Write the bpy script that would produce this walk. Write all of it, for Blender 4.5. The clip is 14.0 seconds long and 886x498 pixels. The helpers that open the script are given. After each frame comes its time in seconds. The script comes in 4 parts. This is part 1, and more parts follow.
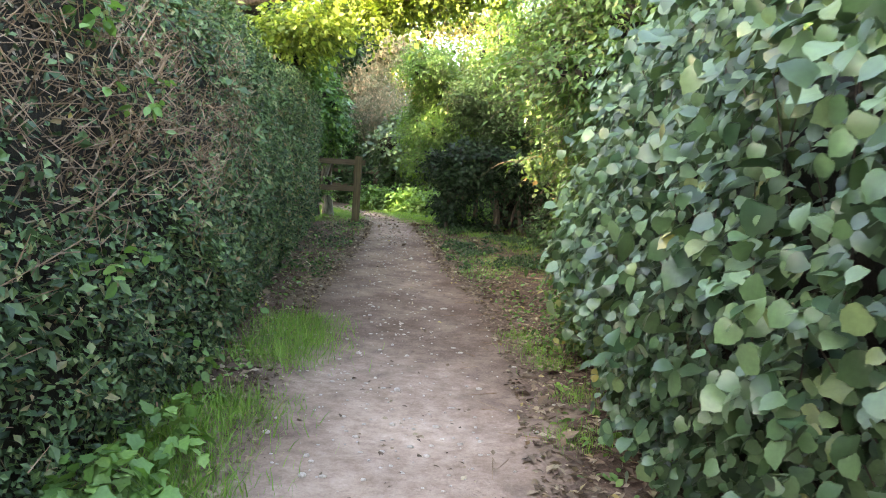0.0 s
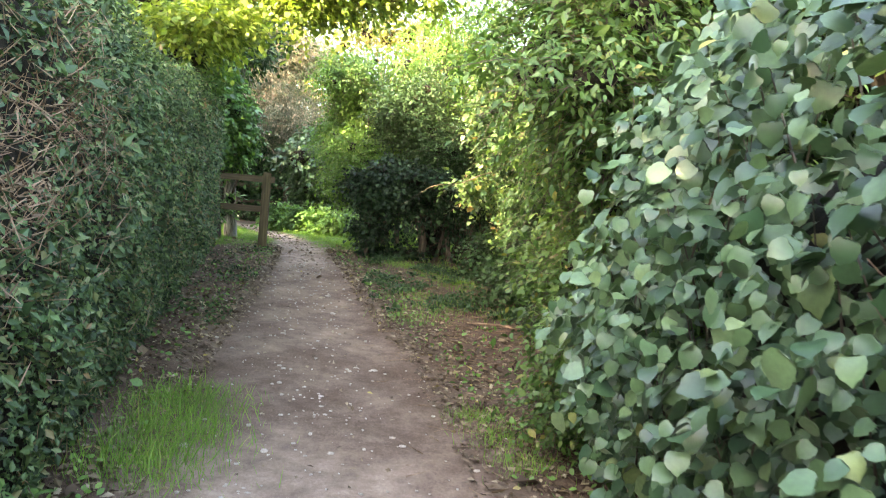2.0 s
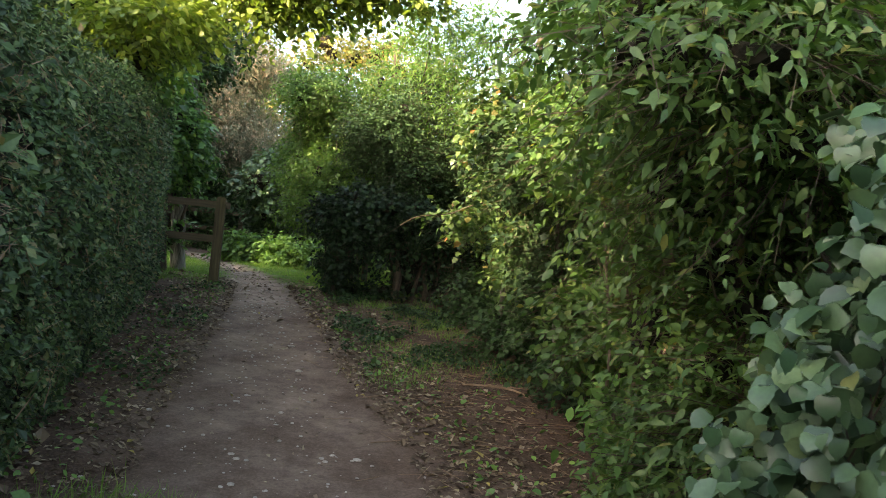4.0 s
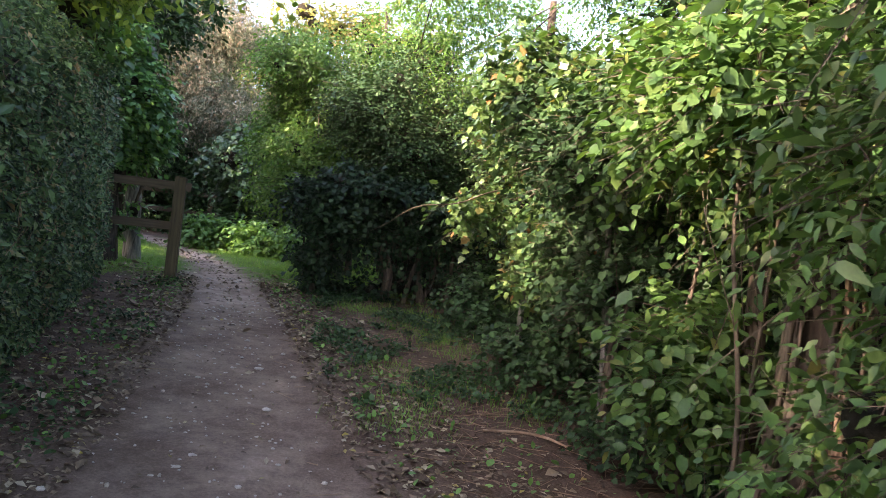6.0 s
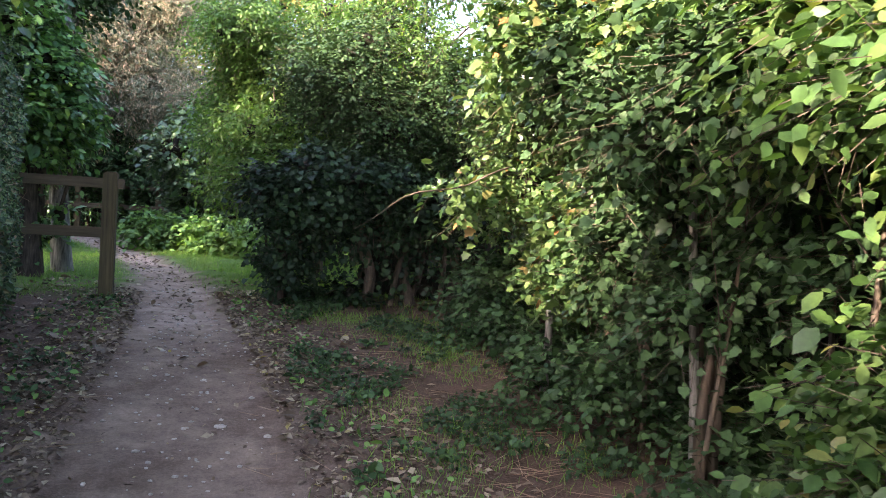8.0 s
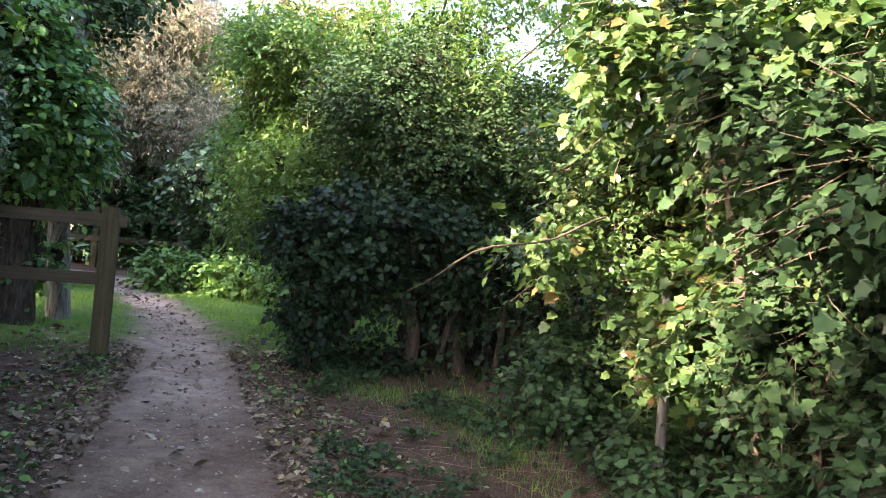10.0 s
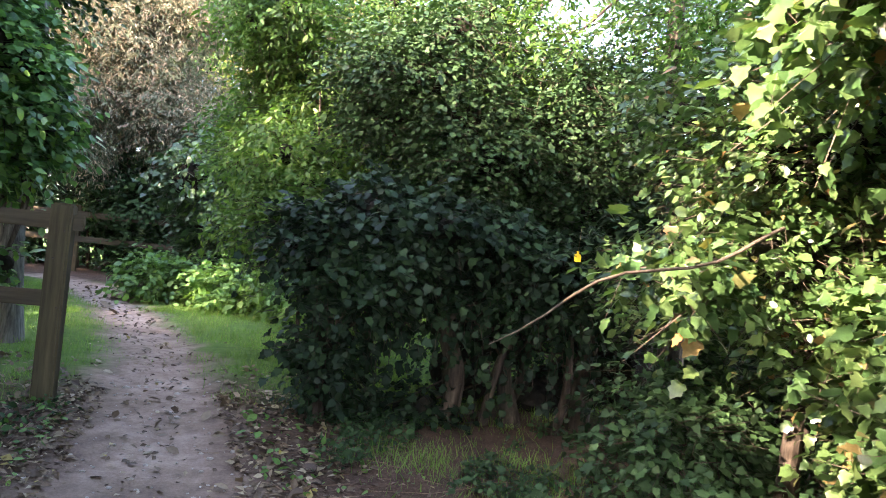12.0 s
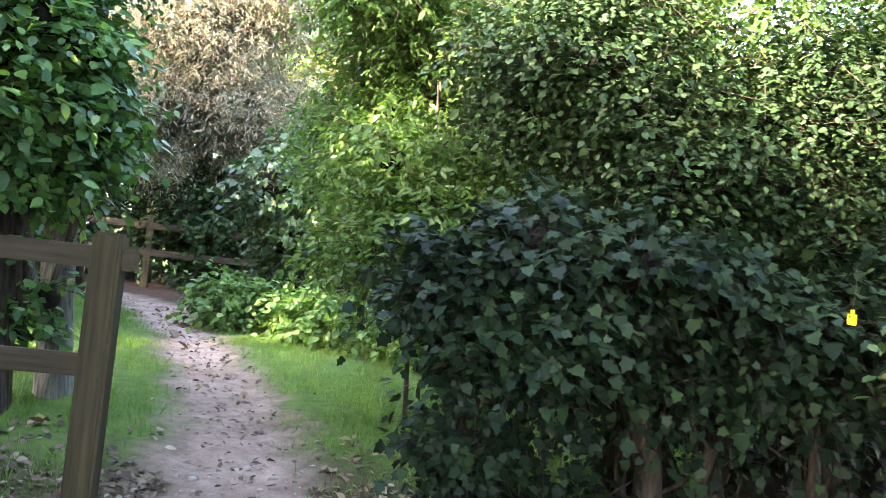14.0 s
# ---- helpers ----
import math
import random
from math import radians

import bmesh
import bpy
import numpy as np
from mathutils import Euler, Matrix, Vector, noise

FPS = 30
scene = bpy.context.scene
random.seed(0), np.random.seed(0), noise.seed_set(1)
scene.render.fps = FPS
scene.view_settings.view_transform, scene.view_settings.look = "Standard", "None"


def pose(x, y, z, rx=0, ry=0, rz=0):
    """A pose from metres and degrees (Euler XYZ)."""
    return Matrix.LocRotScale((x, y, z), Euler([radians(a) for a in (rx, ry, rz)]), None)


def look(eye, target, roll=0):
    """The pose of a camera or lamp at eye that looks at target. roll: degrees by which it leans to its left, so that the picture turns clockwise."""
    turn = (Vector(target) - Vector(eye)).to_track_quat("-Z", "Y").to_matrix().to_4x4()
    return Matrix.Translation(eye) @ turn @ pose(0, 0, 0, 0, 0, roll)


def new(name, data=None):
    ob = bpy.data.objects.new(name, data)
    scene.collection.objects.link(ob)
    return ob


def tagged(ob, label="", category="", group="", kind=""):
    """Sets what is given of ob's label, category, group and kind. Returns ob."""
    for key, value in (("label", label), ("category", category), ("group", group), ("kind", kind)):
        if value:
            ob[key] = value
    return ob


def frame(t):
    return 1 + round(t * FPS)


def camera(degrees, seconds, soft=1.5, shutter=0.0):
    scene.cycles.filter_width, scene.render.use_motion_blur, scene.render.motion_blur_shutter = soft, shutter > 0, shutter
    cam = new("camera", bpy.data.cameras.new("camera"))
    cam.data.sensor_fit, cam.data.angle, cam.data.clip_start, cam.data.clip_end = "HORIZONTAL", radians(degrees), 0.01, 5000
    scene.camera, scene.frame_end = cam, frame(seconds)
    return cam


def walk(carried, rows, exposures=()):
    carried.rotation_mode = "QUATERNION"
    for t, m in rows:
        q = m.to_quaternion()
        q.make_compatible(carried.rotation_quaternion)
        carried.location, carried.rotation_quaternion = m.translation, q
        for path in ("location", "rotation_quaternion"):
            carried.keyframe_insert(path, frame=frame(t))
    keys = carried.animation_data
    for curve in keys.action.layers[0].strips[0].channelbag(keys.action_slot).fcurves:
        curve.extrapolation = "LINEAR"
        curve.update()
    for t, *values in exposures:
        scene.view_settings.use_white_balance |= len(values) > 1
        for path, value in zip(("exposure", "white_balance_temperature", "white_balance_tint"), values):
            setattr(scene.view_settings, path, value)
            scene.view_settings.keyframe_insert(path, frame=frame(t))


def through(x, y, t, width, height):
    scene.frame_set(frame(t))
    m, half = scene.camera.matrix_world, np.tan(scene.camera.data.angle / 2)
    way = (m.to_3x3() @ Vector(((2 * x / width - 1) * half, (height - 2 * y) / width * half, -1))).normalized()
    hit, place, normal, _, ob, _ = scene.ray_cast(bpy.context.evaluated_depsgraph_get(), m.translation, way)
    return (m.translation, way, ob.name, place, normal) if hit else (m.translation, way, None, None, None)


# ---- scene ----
cam = camera(59.6, 14.0, soft=0.9, shutter=0.2)
METRES, EYE, TILT, LEAN, TURN = 11.4, 1.55, -6.0, 0.0, 0.0
ROWS = [
    (0.0, 0.0, 0.0, 0.0, -0.2, 3.26, -3.56),
    (0.5, -0.0062, 0.0372, 0.0054, -0.56, 0.47, -2.63),
    (1.0, -0.0038, 0.0714, 0.012, -2.68, -0.98, -1.26),
    (1.5, -0.0077, 0.1054, 0.02, -5.49, -0.03, -2.73),
    (2.0, -0.0179, 0.1354, 0.0304, -7.01, 4.8, -3.99),
    (2.5, -0.0212, 0.1688, 0.0344, -4.91, 7.42, -4.27),
    (3.0, -0.0293, 0.1995, 0.0397, -5.43, 8.96, -4.39),
    (3.5, -0.0327, 0.2318, 0.0455, -8.83, 8.1, -3.67),
    (6.0, -0.0322, 0.4171, 0.0793, -12.12, 6.19, -5.49),
    (6.5, -0.0294, 0.4524, 0.0852, -13.64, 6.92, -4.01),
    (7.0, -0.0304, 0.488, 0.0923, -14.42, 6.23, -3.24),
    (7.5, -0.0357, 0.5218, 0.1012, -15.11, 4.58, -2.36),
    (8.0, -0.0325, 0.5564, 0.1077, -14.55, 4.43, -1.73),
    (8.5, -0.0319, 0.5856, 0.1153, -13.62, 4.53, -1.57),
    (11.0, -0.0266, 0.7498, 0.1423, -12.42, 8.45, -4.7),
    (11.5, -0.0311, 0.7854, 0.1476, -12.36, 8.48, -4.89),
    (12.0, -0.0325, 0.8261, 0.1557, -12.9, 7.42, -4.42),
    (12.5, -0.0381, 0.869, 0.1665, -11.44, 7.93, -5.37),
    (13.0, -0.0501, 0.9019, 0.1736, -10.06, 7.49, -5.67),
    (13.5, -0.0533, 0.9335, 0.1783, -9.91, 6.89, -5.36),
    (14.0, -0.0571, 0.9722, 0.1881, -7.96, 7.41, -5.62),
]
# exposure of the clip's camera: bright in the open stretch, darker under the trees
EXPOSURES = [(0.0, 4.5, 8200, 17), (1.5, 4.75, 8200, 16), (2.05, 4.65, 8200, 16), (2.6, 3.8, 8200, 13), (3.7, 3.3, 8200, 13), (6.0, 3.5, 6900, 26), (7.2, 3.45, 6800, 26), (8.5, 4.0, 6700, 26), (11.0, 3.85, 6800, 25), (12.4, 4.3, 6800, 25), (13.0, 4.45, 6800, 24), (14.0, 4.75, 6900, 24)]
walk(cam, [(t, pose(0, 0, EYE, TILT, LEAN, TURN) @ pose(METRES * x, METRES * y, METRES * z, 90 + pitch, roll, yaw)) for t, x, y, z, yaw, pitch, roll in ROWS], EXPOSURES)

# ---- world and sun ----
SUN_FROM = Vector((-0.84, -0.54, 0.0)).normalized()
SUN_UP = radians(21)
world = bpy.data.worlds.new("sky")
scene.world = world
world.use_nodes = True
sky = world.node_tree.nodes.new("ShaderNodeTexSky")
sky.sky_type, sky.sun_disc = "NISHITA", False
sky.sun_elevation, sky.sun_rotation = SUN_UP, math.atan2(SUN_FROM.x, SUN_FROM.y)
sky.air_density, sky.dust_density, sky.ozone_density = 1.0, 2.0, 1.0
back = world.node_tree.nodes["Background"]
world.node_tree.links.new(sky.outputs[0], back.inputs[0])
back.inputs[1].default_value = 0.15
sun = new("sun", bpy.data.lights.new("sun", "SUN"))
sun.data.energy, sun.data.angle, sun.data.color = 2.9, radians(0.6), (1.0, 0.86, 0.66)
to_sun = SUN_FROM * math.cos(SUN_UP) + Vector((0, 0, math.sin(SUN_UP)))
sun.matrix_world = look(to_sun * 30, (0, 0, 0))


# ---- materials ----
def material(name):
    m = bpy.data.materials.new(name)
    m.use_nodes = True
    nt = m.node_tree
    return m, nt, nt.nodes["Principled BSDF"], nt.nodes["Material Output"]


def add(nt, kind, **values):
    n = nt.nodes.new(kind)
    for k, v in values.items():
        n.inputs[k.replace("_", " ")].default_value = v
    return n


def ramp(nt, fac, colours):
    n = nt.nodes.new("ShaderNodeValToRGB")
    e = n.color_ramp.elements
    while len(e) < len(colours):
        e.new(0.5)
    for i, (at, c) in enumerate(colours):
        e[i].position, e[i].color = at, (*c, 1)
    nt.links.new(fac, n.inputs[0])
    return n.outputs[0]


def mix(nt, fac, a, b, blend="MIX"):
    n = nt.nodes.new("ShaderNodeMix")
    n.data_type, n.blend_type = "RGBA", blend
    for sock, v in ((n.inputs[0], fac), (n.inputs[6], a), (n.inputs[7], b)):
        if isinstance(v, (int, float)):
            sock.default_value = v
        elif isinstance(v, tuple):
            sock.default_value = (*v, 1)
        else:
            nt.links.new(v, sock)
    return n.outputs[2]


def math_node(nt, op, a, b=0.0, clamp=False):
    n = nt.nodes.new("ShaderNodeMath")
    n.operation, n.use_clamp = op, clamp
    for sock, v in ((n.inputs[0], a), (n.inputs[1], b)):
        if isinstance(v, (int, float)):
            sock.default_value = v
        else:
            nt.links.new(v, sock)
    return n.outputs[0]


def noise_tex(nt, scale, detail=4, rough=0.6, coords=None):
    n = add(nt, "ShaderNodeTexNoise", Scale=scale, Detail=detail, Roughness=rough)
    if coords is None:
        coords = nt.nodes.new("ShaderNodeTexCoord").outputs["Object"]
    nt.links.new(coords, n.inputs["Vector"])
    return n.outputs["Fac"]


def bump(nt, bsdf, height, strength, distance):
    n = add(nt, "ShaderNodeBump", Strength=strength, Distance=distance)
    nt.links.new(height, n.inputs["Height"])
    nt.links.new(n.outputs[0], bsdf.inputs["Normal"])


def leaf_material(name, colours, rough=0.45, through=0.3, glow=(1.2, 1.3, 0.6), spec=0.45):
    """Leaves: each one takes its own tone; light passes through the blade."""
    m, nt, b, out = material(name)
    island = nt.nodes.new("ShaderNodeNewGeometry").outputs["Random Per Island"]
    own = nt.nodes.new("ShaderNodeObjectInfo").outputs["Random"]
    pick = math_node(nt, "FRACT", math_node(nt, "ADD", island, own))
    tone = ramp(nt, pick, colours)
    patch = noise_tex(nt, 1.6, 2)
    fine = noise_tex(nt, 60, 2)
    tone = mix(nt, 1.0, tone, ramp(nt, patch, [(0.3, (0.72, 0.74, 0.72)), (0.7, (1.2, 1.2, 1.12))]), "MULTIPLY")
    tone = mix(nt, 1.0, tone, ramp(nt, fine, [(0.3, (0.85, 0.85, 0.85)), (0.7, (1.12, 1.12, 1.1))]), "MULTIPLY")
    nt.links.new(tone, b.inputs["Base Color"])
    b.inputs["Roughness"].default_value = rough
    b.inputs["Specular IOR Level"].default_value = spec
    tr = nt.nodes.new("ShaderNodeBsdfTranslucent")
    nt.links.new(mix(nt, 1.0, tone, glow, "MULTIPLY"), tr.inputs[0])
    ms = nt.nodes.new("ShaderNodeMixShader")
    ms.inputs[0].default_value = through
    nt.links.new(b.outputs[0], ms.inputs[1])
    nt.links.new(tr.outputs[0], ms.inputs[2])
    nt.links.new(ms.outputs[0], out.inputs[0])
    return m


def plain_material(name, colours, scale, rough=0.85, depth=0.004, stretch=(1, 1, 1), spec=0.25):
    """Bark, wood, soil: a ramp over stretched noise, with relief."""
    m, nt, b, out = material(name)
    mp = nt.nodes.new("ShaderNodeMapping")
    mp.inputs["Scale"].default_value = stretch
    nt.links.new(nt.nodes.new("ShaderNodeTexCoord").outputs["Object"], mp.inputs[0])
    f = noise_tex(nt, scale, 6, 0.65, mp.outputs[0])
    big = noise_tex(nt, scale * 0.12, 3, 0.6, mp.outputs[0])
    tone = ramp(nt, f, colours)
    tone = mix(nt, 1.0, tone, ramp(nt, big, [(0.3, (0.7, 0.72, 0.7)), (0.7, (1.2, 1.18, 1.15))]), "MULTIPLY")
    nt.links.new(tone, b.inputs["Base Color"])
    b.inputs["Roughness"].default_value = rough
    b.inputs["Specular IOR Level"].default_value = spec
    bump(nt, b, f, 0.8, depth)
    return m


HAZEL = leaf_material("hazel_leaf", [(0.0, (0.02, 0.055, 0.026)), (0.45, (0.05, 0.105, 0.048)), (0.93, (0.10, 0.17, 0.085)), (0.992, (0.12, 0.16, 0.06)), (1.0, (0.24, 0.22, 0.07))], 0.38, 0.09)
HOLLY = leaf_material("small_hedge_leaf", [(0.0, (0.018, 0.042, 0.02)), (0.5, (0.055, 0.112, 0.045)), (0.82, (0.12, 0.20, 0.08)), (0.95, (0.18, 0.21, 0.10)), (1.0, (0.26, 0.17, 0.09))], 0.48, 0.18, spec=0.35)
ELDER = leaf_material("shrub_leaf", [(0.0, (0.045, 0.105, 0.03)), (0.5, (0.07, 0.145, 0.04)), (0.94, (0.11, 0.18, 0.05)), (1.0, (0.22, 0.20, 0.06))], 0.5, 0.36)
MAPLE = leaf_material("maple_leaf", [(0.0, (0.045, 0.10, 0.035)), (0.5, (0.08, 0.15, 0.05)), (0.93, (0.12, 0.18, 0.065)), (0.98, (0.22, 0.17, 0.07)), (1.0, (0.28, 0.12, 0.05))], 0.32, 0.33)
# screen ivy: leaf tone lowered to hold the shade cast from overhead
IVY = leaf_material("shade_darkened_ivy_leaf", [(0.0, (0.009, 0.023, 0.013)), (0.6, (0.017, 0.040, 0.020)), (1.0, (0.034, 0.068, 0.029))], 0.5, 0.12, spec=0.16)
IVY_LIGHT = leaf_material("light_ivy_leaf", [(0.0, (0.04, 0.11, 0.045)), (0.6, (0.09, 0.21, 0.07)), (1.0, (0.18, 0.33, 0.09))], 0.36, 0.36)
LIME = leaf_material("willow_leaf", [(0.0, (0.055, 0.13, 0.03)), (0.6, (0.09, 0.185, 0.042)), (1.0, (0.145, 0.23, 0.06))], 0.5, 0.45)
CYPRESS = leaf_material("browned_spray", [(0.0, (0.075, 0.105, 0.06)), (0.45, (0.15, 0.165, 0.11)), (0.78, (0.23, 0.20, 0.145)), (1.0, (0.36, 0.26, 0.19))], 0.75, 0.25, (1.1, 1.0, 0.85))
DARK_TREE = leaf_material("dark_tree_leaf", [(0.0, (0.021, 0.051, 0.021)), (0.6, (0.038, 0.081, 0.031)), (1.0, (0.06, 0.118, 0.047))], 0.55, 0.18, (1.0, 1.15, 0.6), spec=0.22)
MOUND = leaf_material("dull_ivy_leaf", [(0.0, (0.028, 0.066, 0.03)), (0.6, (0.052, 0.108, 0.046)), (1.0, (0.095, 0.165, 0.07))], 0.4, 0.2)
# sunlight on the overhanging bough, put into a paler leaf colour
PALE = leaf_material("sun_painted_bough_leaf", [(0.0, (0.10, 0.17, 0.035)), (0.5, (0.18, 0.26, 0.06)), (1.0, (0.30, 0.36, 0.10))], 0.45, 0.45)
# warm sunlight on far tree tops, painted as a yellow-brown leaf colour
SUNLIT = leaf_material("sun_painted_tree_leaf", [(0.0, (0.10, 0.13, 0.03)), (0.5, (0.17, 0.18, 0.05)), (1.0, (0.28, 0.20, 0.07))], 0.5, 0.35)
GRASS = leaf_material("grass_blade", [(0.0, (0.09, 0.20, 0.035)), (0.6, (0.15, 0.29, 0.05)), (0.92, (0.19, 0.30, 0.07)), (1.0, (0.30, 0.27, 0.12))], 0.5, 0.35)
NETTLE = leaf_material("nettle_leaf", [(0.0, (0.06, 0.145, 0.035)), (0.6, (0.11, 0.23, 0.06)), (1.0, (0.17, 0.30, 0.085))], 0.5, 0.3)
LITTER = leaf_material("fallen_leaf", [(0.0, (0.07, 0.045, 0.03)), (0.4, (0.13, 0.09, 0.06)), (0.75, (0.22, 0.16, 0.11)), (0.95, (0.36, 0.30, 0.22)), (1.0, (0.30, 0.24, 0.05))], 0.7, 0.1, (1.1, 1.0, 0.7))
TWIG = plain_material("bare_twig", [(0.25, (0.12, 0.075, 0.045)), (0.55, (0.26, 0.175, 0.115)), (0.8, (0.44, 0.34, 0.25))], 9, 0.8, 0.001)
BARK = plain_material("bark", [(0.35, (0.022, 0.017, 0.013)), (0.55, (0.075, 0.057, 0.043)), (0.75, (0.16, 0.125, 0.095))], 26, 0.9, 0.012, (1, 1, 0.16))
PALE_BARK = plain_material("pale_bark", [(0.35, (0.05, 0.048, 0.044)), (0.52, (0.17, 0.165, 0.15)), (0.75, (0.33, 0.32, 0.29))], 24, 0.9, 0.010, (1, 1, 0.14))
STEM = plain_material("young_stem", [(0.3, (0.05, 0.038, 0.029)), (0.6, (0.115, 0.09, 0.068)), (0.85, (0.22, 0.18, 0.14))], 30, 0.75, 0.003, (1, 1, 0.2))
FENCE_WOOD = plain_material("weathered_fence_wood", [(0.25, (0.045, 0.034, 0.022)), (0.55, (0.082, 0.067, 0.036)), (0.8, (0.118, 0.098, 0.056))], 40, 0.85, 0.003, (1, 1, 0.07))
RAIL_WOOD = plain_material("weathered_rail_wood", [(0.25, (0.05, 0.038, 0.025)), (0.55, (0.09, 0.071, 0.047)), (0.8, (0.125, 0.10, 0.07))], 40, 0.85, 0.003, (0.07, 1, 1))
# near-black brown: the shade deep among the twigs is put into the colour
INNER = plain_material("painted_inner_shade", [(0.3, (0.008, 0.007, 0.005)), (0.6, (0.022, 0.018, 0.012)), (0.85, (0.05, 0.038, 0.026))], 22, 0.95, 0.03)
PEBBLE = plain_material("pale_pebble", [(0.3, (0.30, 0.26, 0.22)), (0.7, (0.52, 0.47, 0.42))], 60, 0.8, 0.001)
IRON = plain_material("rusty_nail", [(0.3, (0.03, 0.02, 0.016)), (0.7, (0.07, 0.045, 0.03))], 90, 0.6, 0.001)


# ---- ground shape ----
def lift(y):
    y = np.asarray(y, float)
    near = 0.06 * y + 0.0014 * y * y
    far = 1.266 + 0.036 * (y - 15.5)
    far = np.where(y > 28, 1.716, far)
    low = 0.06 * y
    return np.where(y < 0, np.maximum(low, -1.2), np.where(y > 15.5, far, near))


def path_mid(y):
    return np.interp(y, [-30, 0, 4, 6, 8.5, 10, 12.6, 15, 17, 18.8, 20.2, 21.8, 23, 24, 24.8, 60], [-0.3, -0.2, -0.2, -0.27, -0.45, -0.6, -0.77, -1.0, -1.32, -1.78, -2.25, -2.85, -3.25, -4.4, -8.0, -60])


def path_half(y):
    return np.interp(y, [-30, 0, 4, 6, 8.5, 10, 12.6, 15, 17, 20, 22, 24], [0.85, 0.84, 0.84, 0.95, 0.95, 0.76, 0.63, 0.45, 0.41, 0.38, 0.42, 0.6])


def wobble(x, y, s=1.0):
    return (np.sin(1.7 * x * s + 0.6) * np.cos(1.3 * y * s + 1.1) + np.sin(3.1 * x * s - 2.3 * y * s) * 0.5 + np.sin(5.3 * y * s + 4.1 * x * s + 2) * 0.35) / 1.85


def ground_z(x, y):
    x, y = np.asarray(x, float), np.asarray(y, float)
    d = np.abs(x - path_mid(y)) / path_half(y)
    dip = -0.035 * np.exp(-d ** 4)
    return lift(y) + dip + 0.018 * wobble(x, y, 1.3) + 0.008 * wobble(x + 3, y, 4.7)


# ---- mesh helpers ----
def part(name, bm, mat, parent=None, label=""):
    me = bpy.data.meshes.new(name)
    bm.to_mesh(me)
    bm.free()
    return linked(name, me, mat, parent, label)


def linked(name, me, mat, parent=None, label="", kind=""):
    if mat and not me.materials:
        me.materials.append(mat)
    ob = new(name, me)
    ob.parent = parent
    return tagged(ob, label, kind=kind)


def arrays_mesh(name, verts, tris, smooth=False):
    me = bpy.data.meshes.new(name)
    verts, tris = np.asarray(verts, np.float32), np.asarray(tris, np.int32)
    me.vertices.add(len(verts))
    me.vertices.foreach_set("co", verts.ravel())
    me.loops.add(tris.size)
    me.loops.foreach_set("vertex_index", tris.ravel())
    me.polygons.add(len(tris))
    me.polygons.foreach_set("loop_start", np.arange(0, tris.size, tris.shape[1], dtype=np.int32))
    me.polygons.foreach_set("use_smooth", np.full(len(tris), smooth))
    me.update(calc_edges=True)
    return me


def blade(outline, fold=0.18, curl=0.12):
    """A leaf template from half an outline of (width, length) pairs: the halves are folded up along the midrib, the tip hangs."""
    n = len(outline)
    v = [(0, 0, 0)] + [(0, y, -curl * y * y) for _, y in outline[:-1]] + [(0, 1, -curl)]
    mid = list(range(0, n + 1))
    left = [(-w, y, fold * w - curl * y * y) for w, y in outline[:-1]]
    right = [(w, y, fold * w - curl * y * y) for w, y in outline[:-1]]
    v += left + right
    L, R = n + 1, n + 1 + len(left)
    f = []
    for i in range(len(left)):
        for side, flip in ((L, False), (R, True)):
            a, b = mid[i], mid[i + 1]
            quad = [(a, b, side + i)] if i == 0 else [(a, b, side + i), (a, side + i, side + i - 1)]
            f += [t[::-1] if flip else t for t in quad]
    i = len(left)
    f += [(mid[i], mid[n], L + i - 1), (mid[n], mid[i], R + i - 1)]
    return np.array(v, float), np.array(f, int)


LEAF = {
    "kite": (np.array([(0, 0, 0), (-0.3, 0.45, 0.07), (0, 1, -0.1), (0.3, 0.45, 0.07)], float), np.array([(0, 2, 1), (0, 3, 2)])),
    "narrow": (np.array([(0, 0, 0), (-0.14, 0.4, 0.04), (0, 1, -0.2), (0.14, 0.4, 0.04)], float), np.array([(0, 2, 1), (0, 3, 2)])),
    "lance": blade([(0.15, 0.22), (0.19, 0.5), (0, 1)], 0.2, 0.25),
    "oval": blade([(0.26, 0.25), (0.3, 0.6), (0, 1)]),
    "round": blade([(0.27, -0.07), (0.44, 0.03), (0.48, 0.16), (0.53, 0.27), (0.49, 0.40), (0.51, 0.52), (0.42, 0.64), (0.36, 0.74), (0.19, 0.82), (0, 1)], 0.14, 0.26),
    "lobed": blade([(0.26, -0.06), (0.45, 0.16), (0.33, 0.33), (0.41, 0.58), (0.20, 0.70), (0, 1)], 0.12, 0.22),
    "grass": (np.array([(-0.03, 0, 0), (0.03, 0, 0), (-0.022, 0.5, 0.05), (0.022, 0.5, 0.05), (0, 1, 0.3)], float), np.array([(0, 1, 3), (0, 3, 2), (2, 3, 4)])),
}


def unit(v):
    return v / np.maximum(np.linalg.norm(v, axis=1, keepdims=True), 1e-6)


def leaf_axes(rng, normals, droop=0.5, jitter=0.6, along=None):
    n = unit(normals + rng.normal(0, jitter, normals.shape))
    want = rng.normal(0, 1, normals.shape) + np.array([0, 0, -droop * 2])
    if along is not None:
        want = want * 0.7 + along * 1.4
    a = unit(want - n * np.sum(want * n, axis=1, keepdims=True))
    return np.cross(a, n), a, n


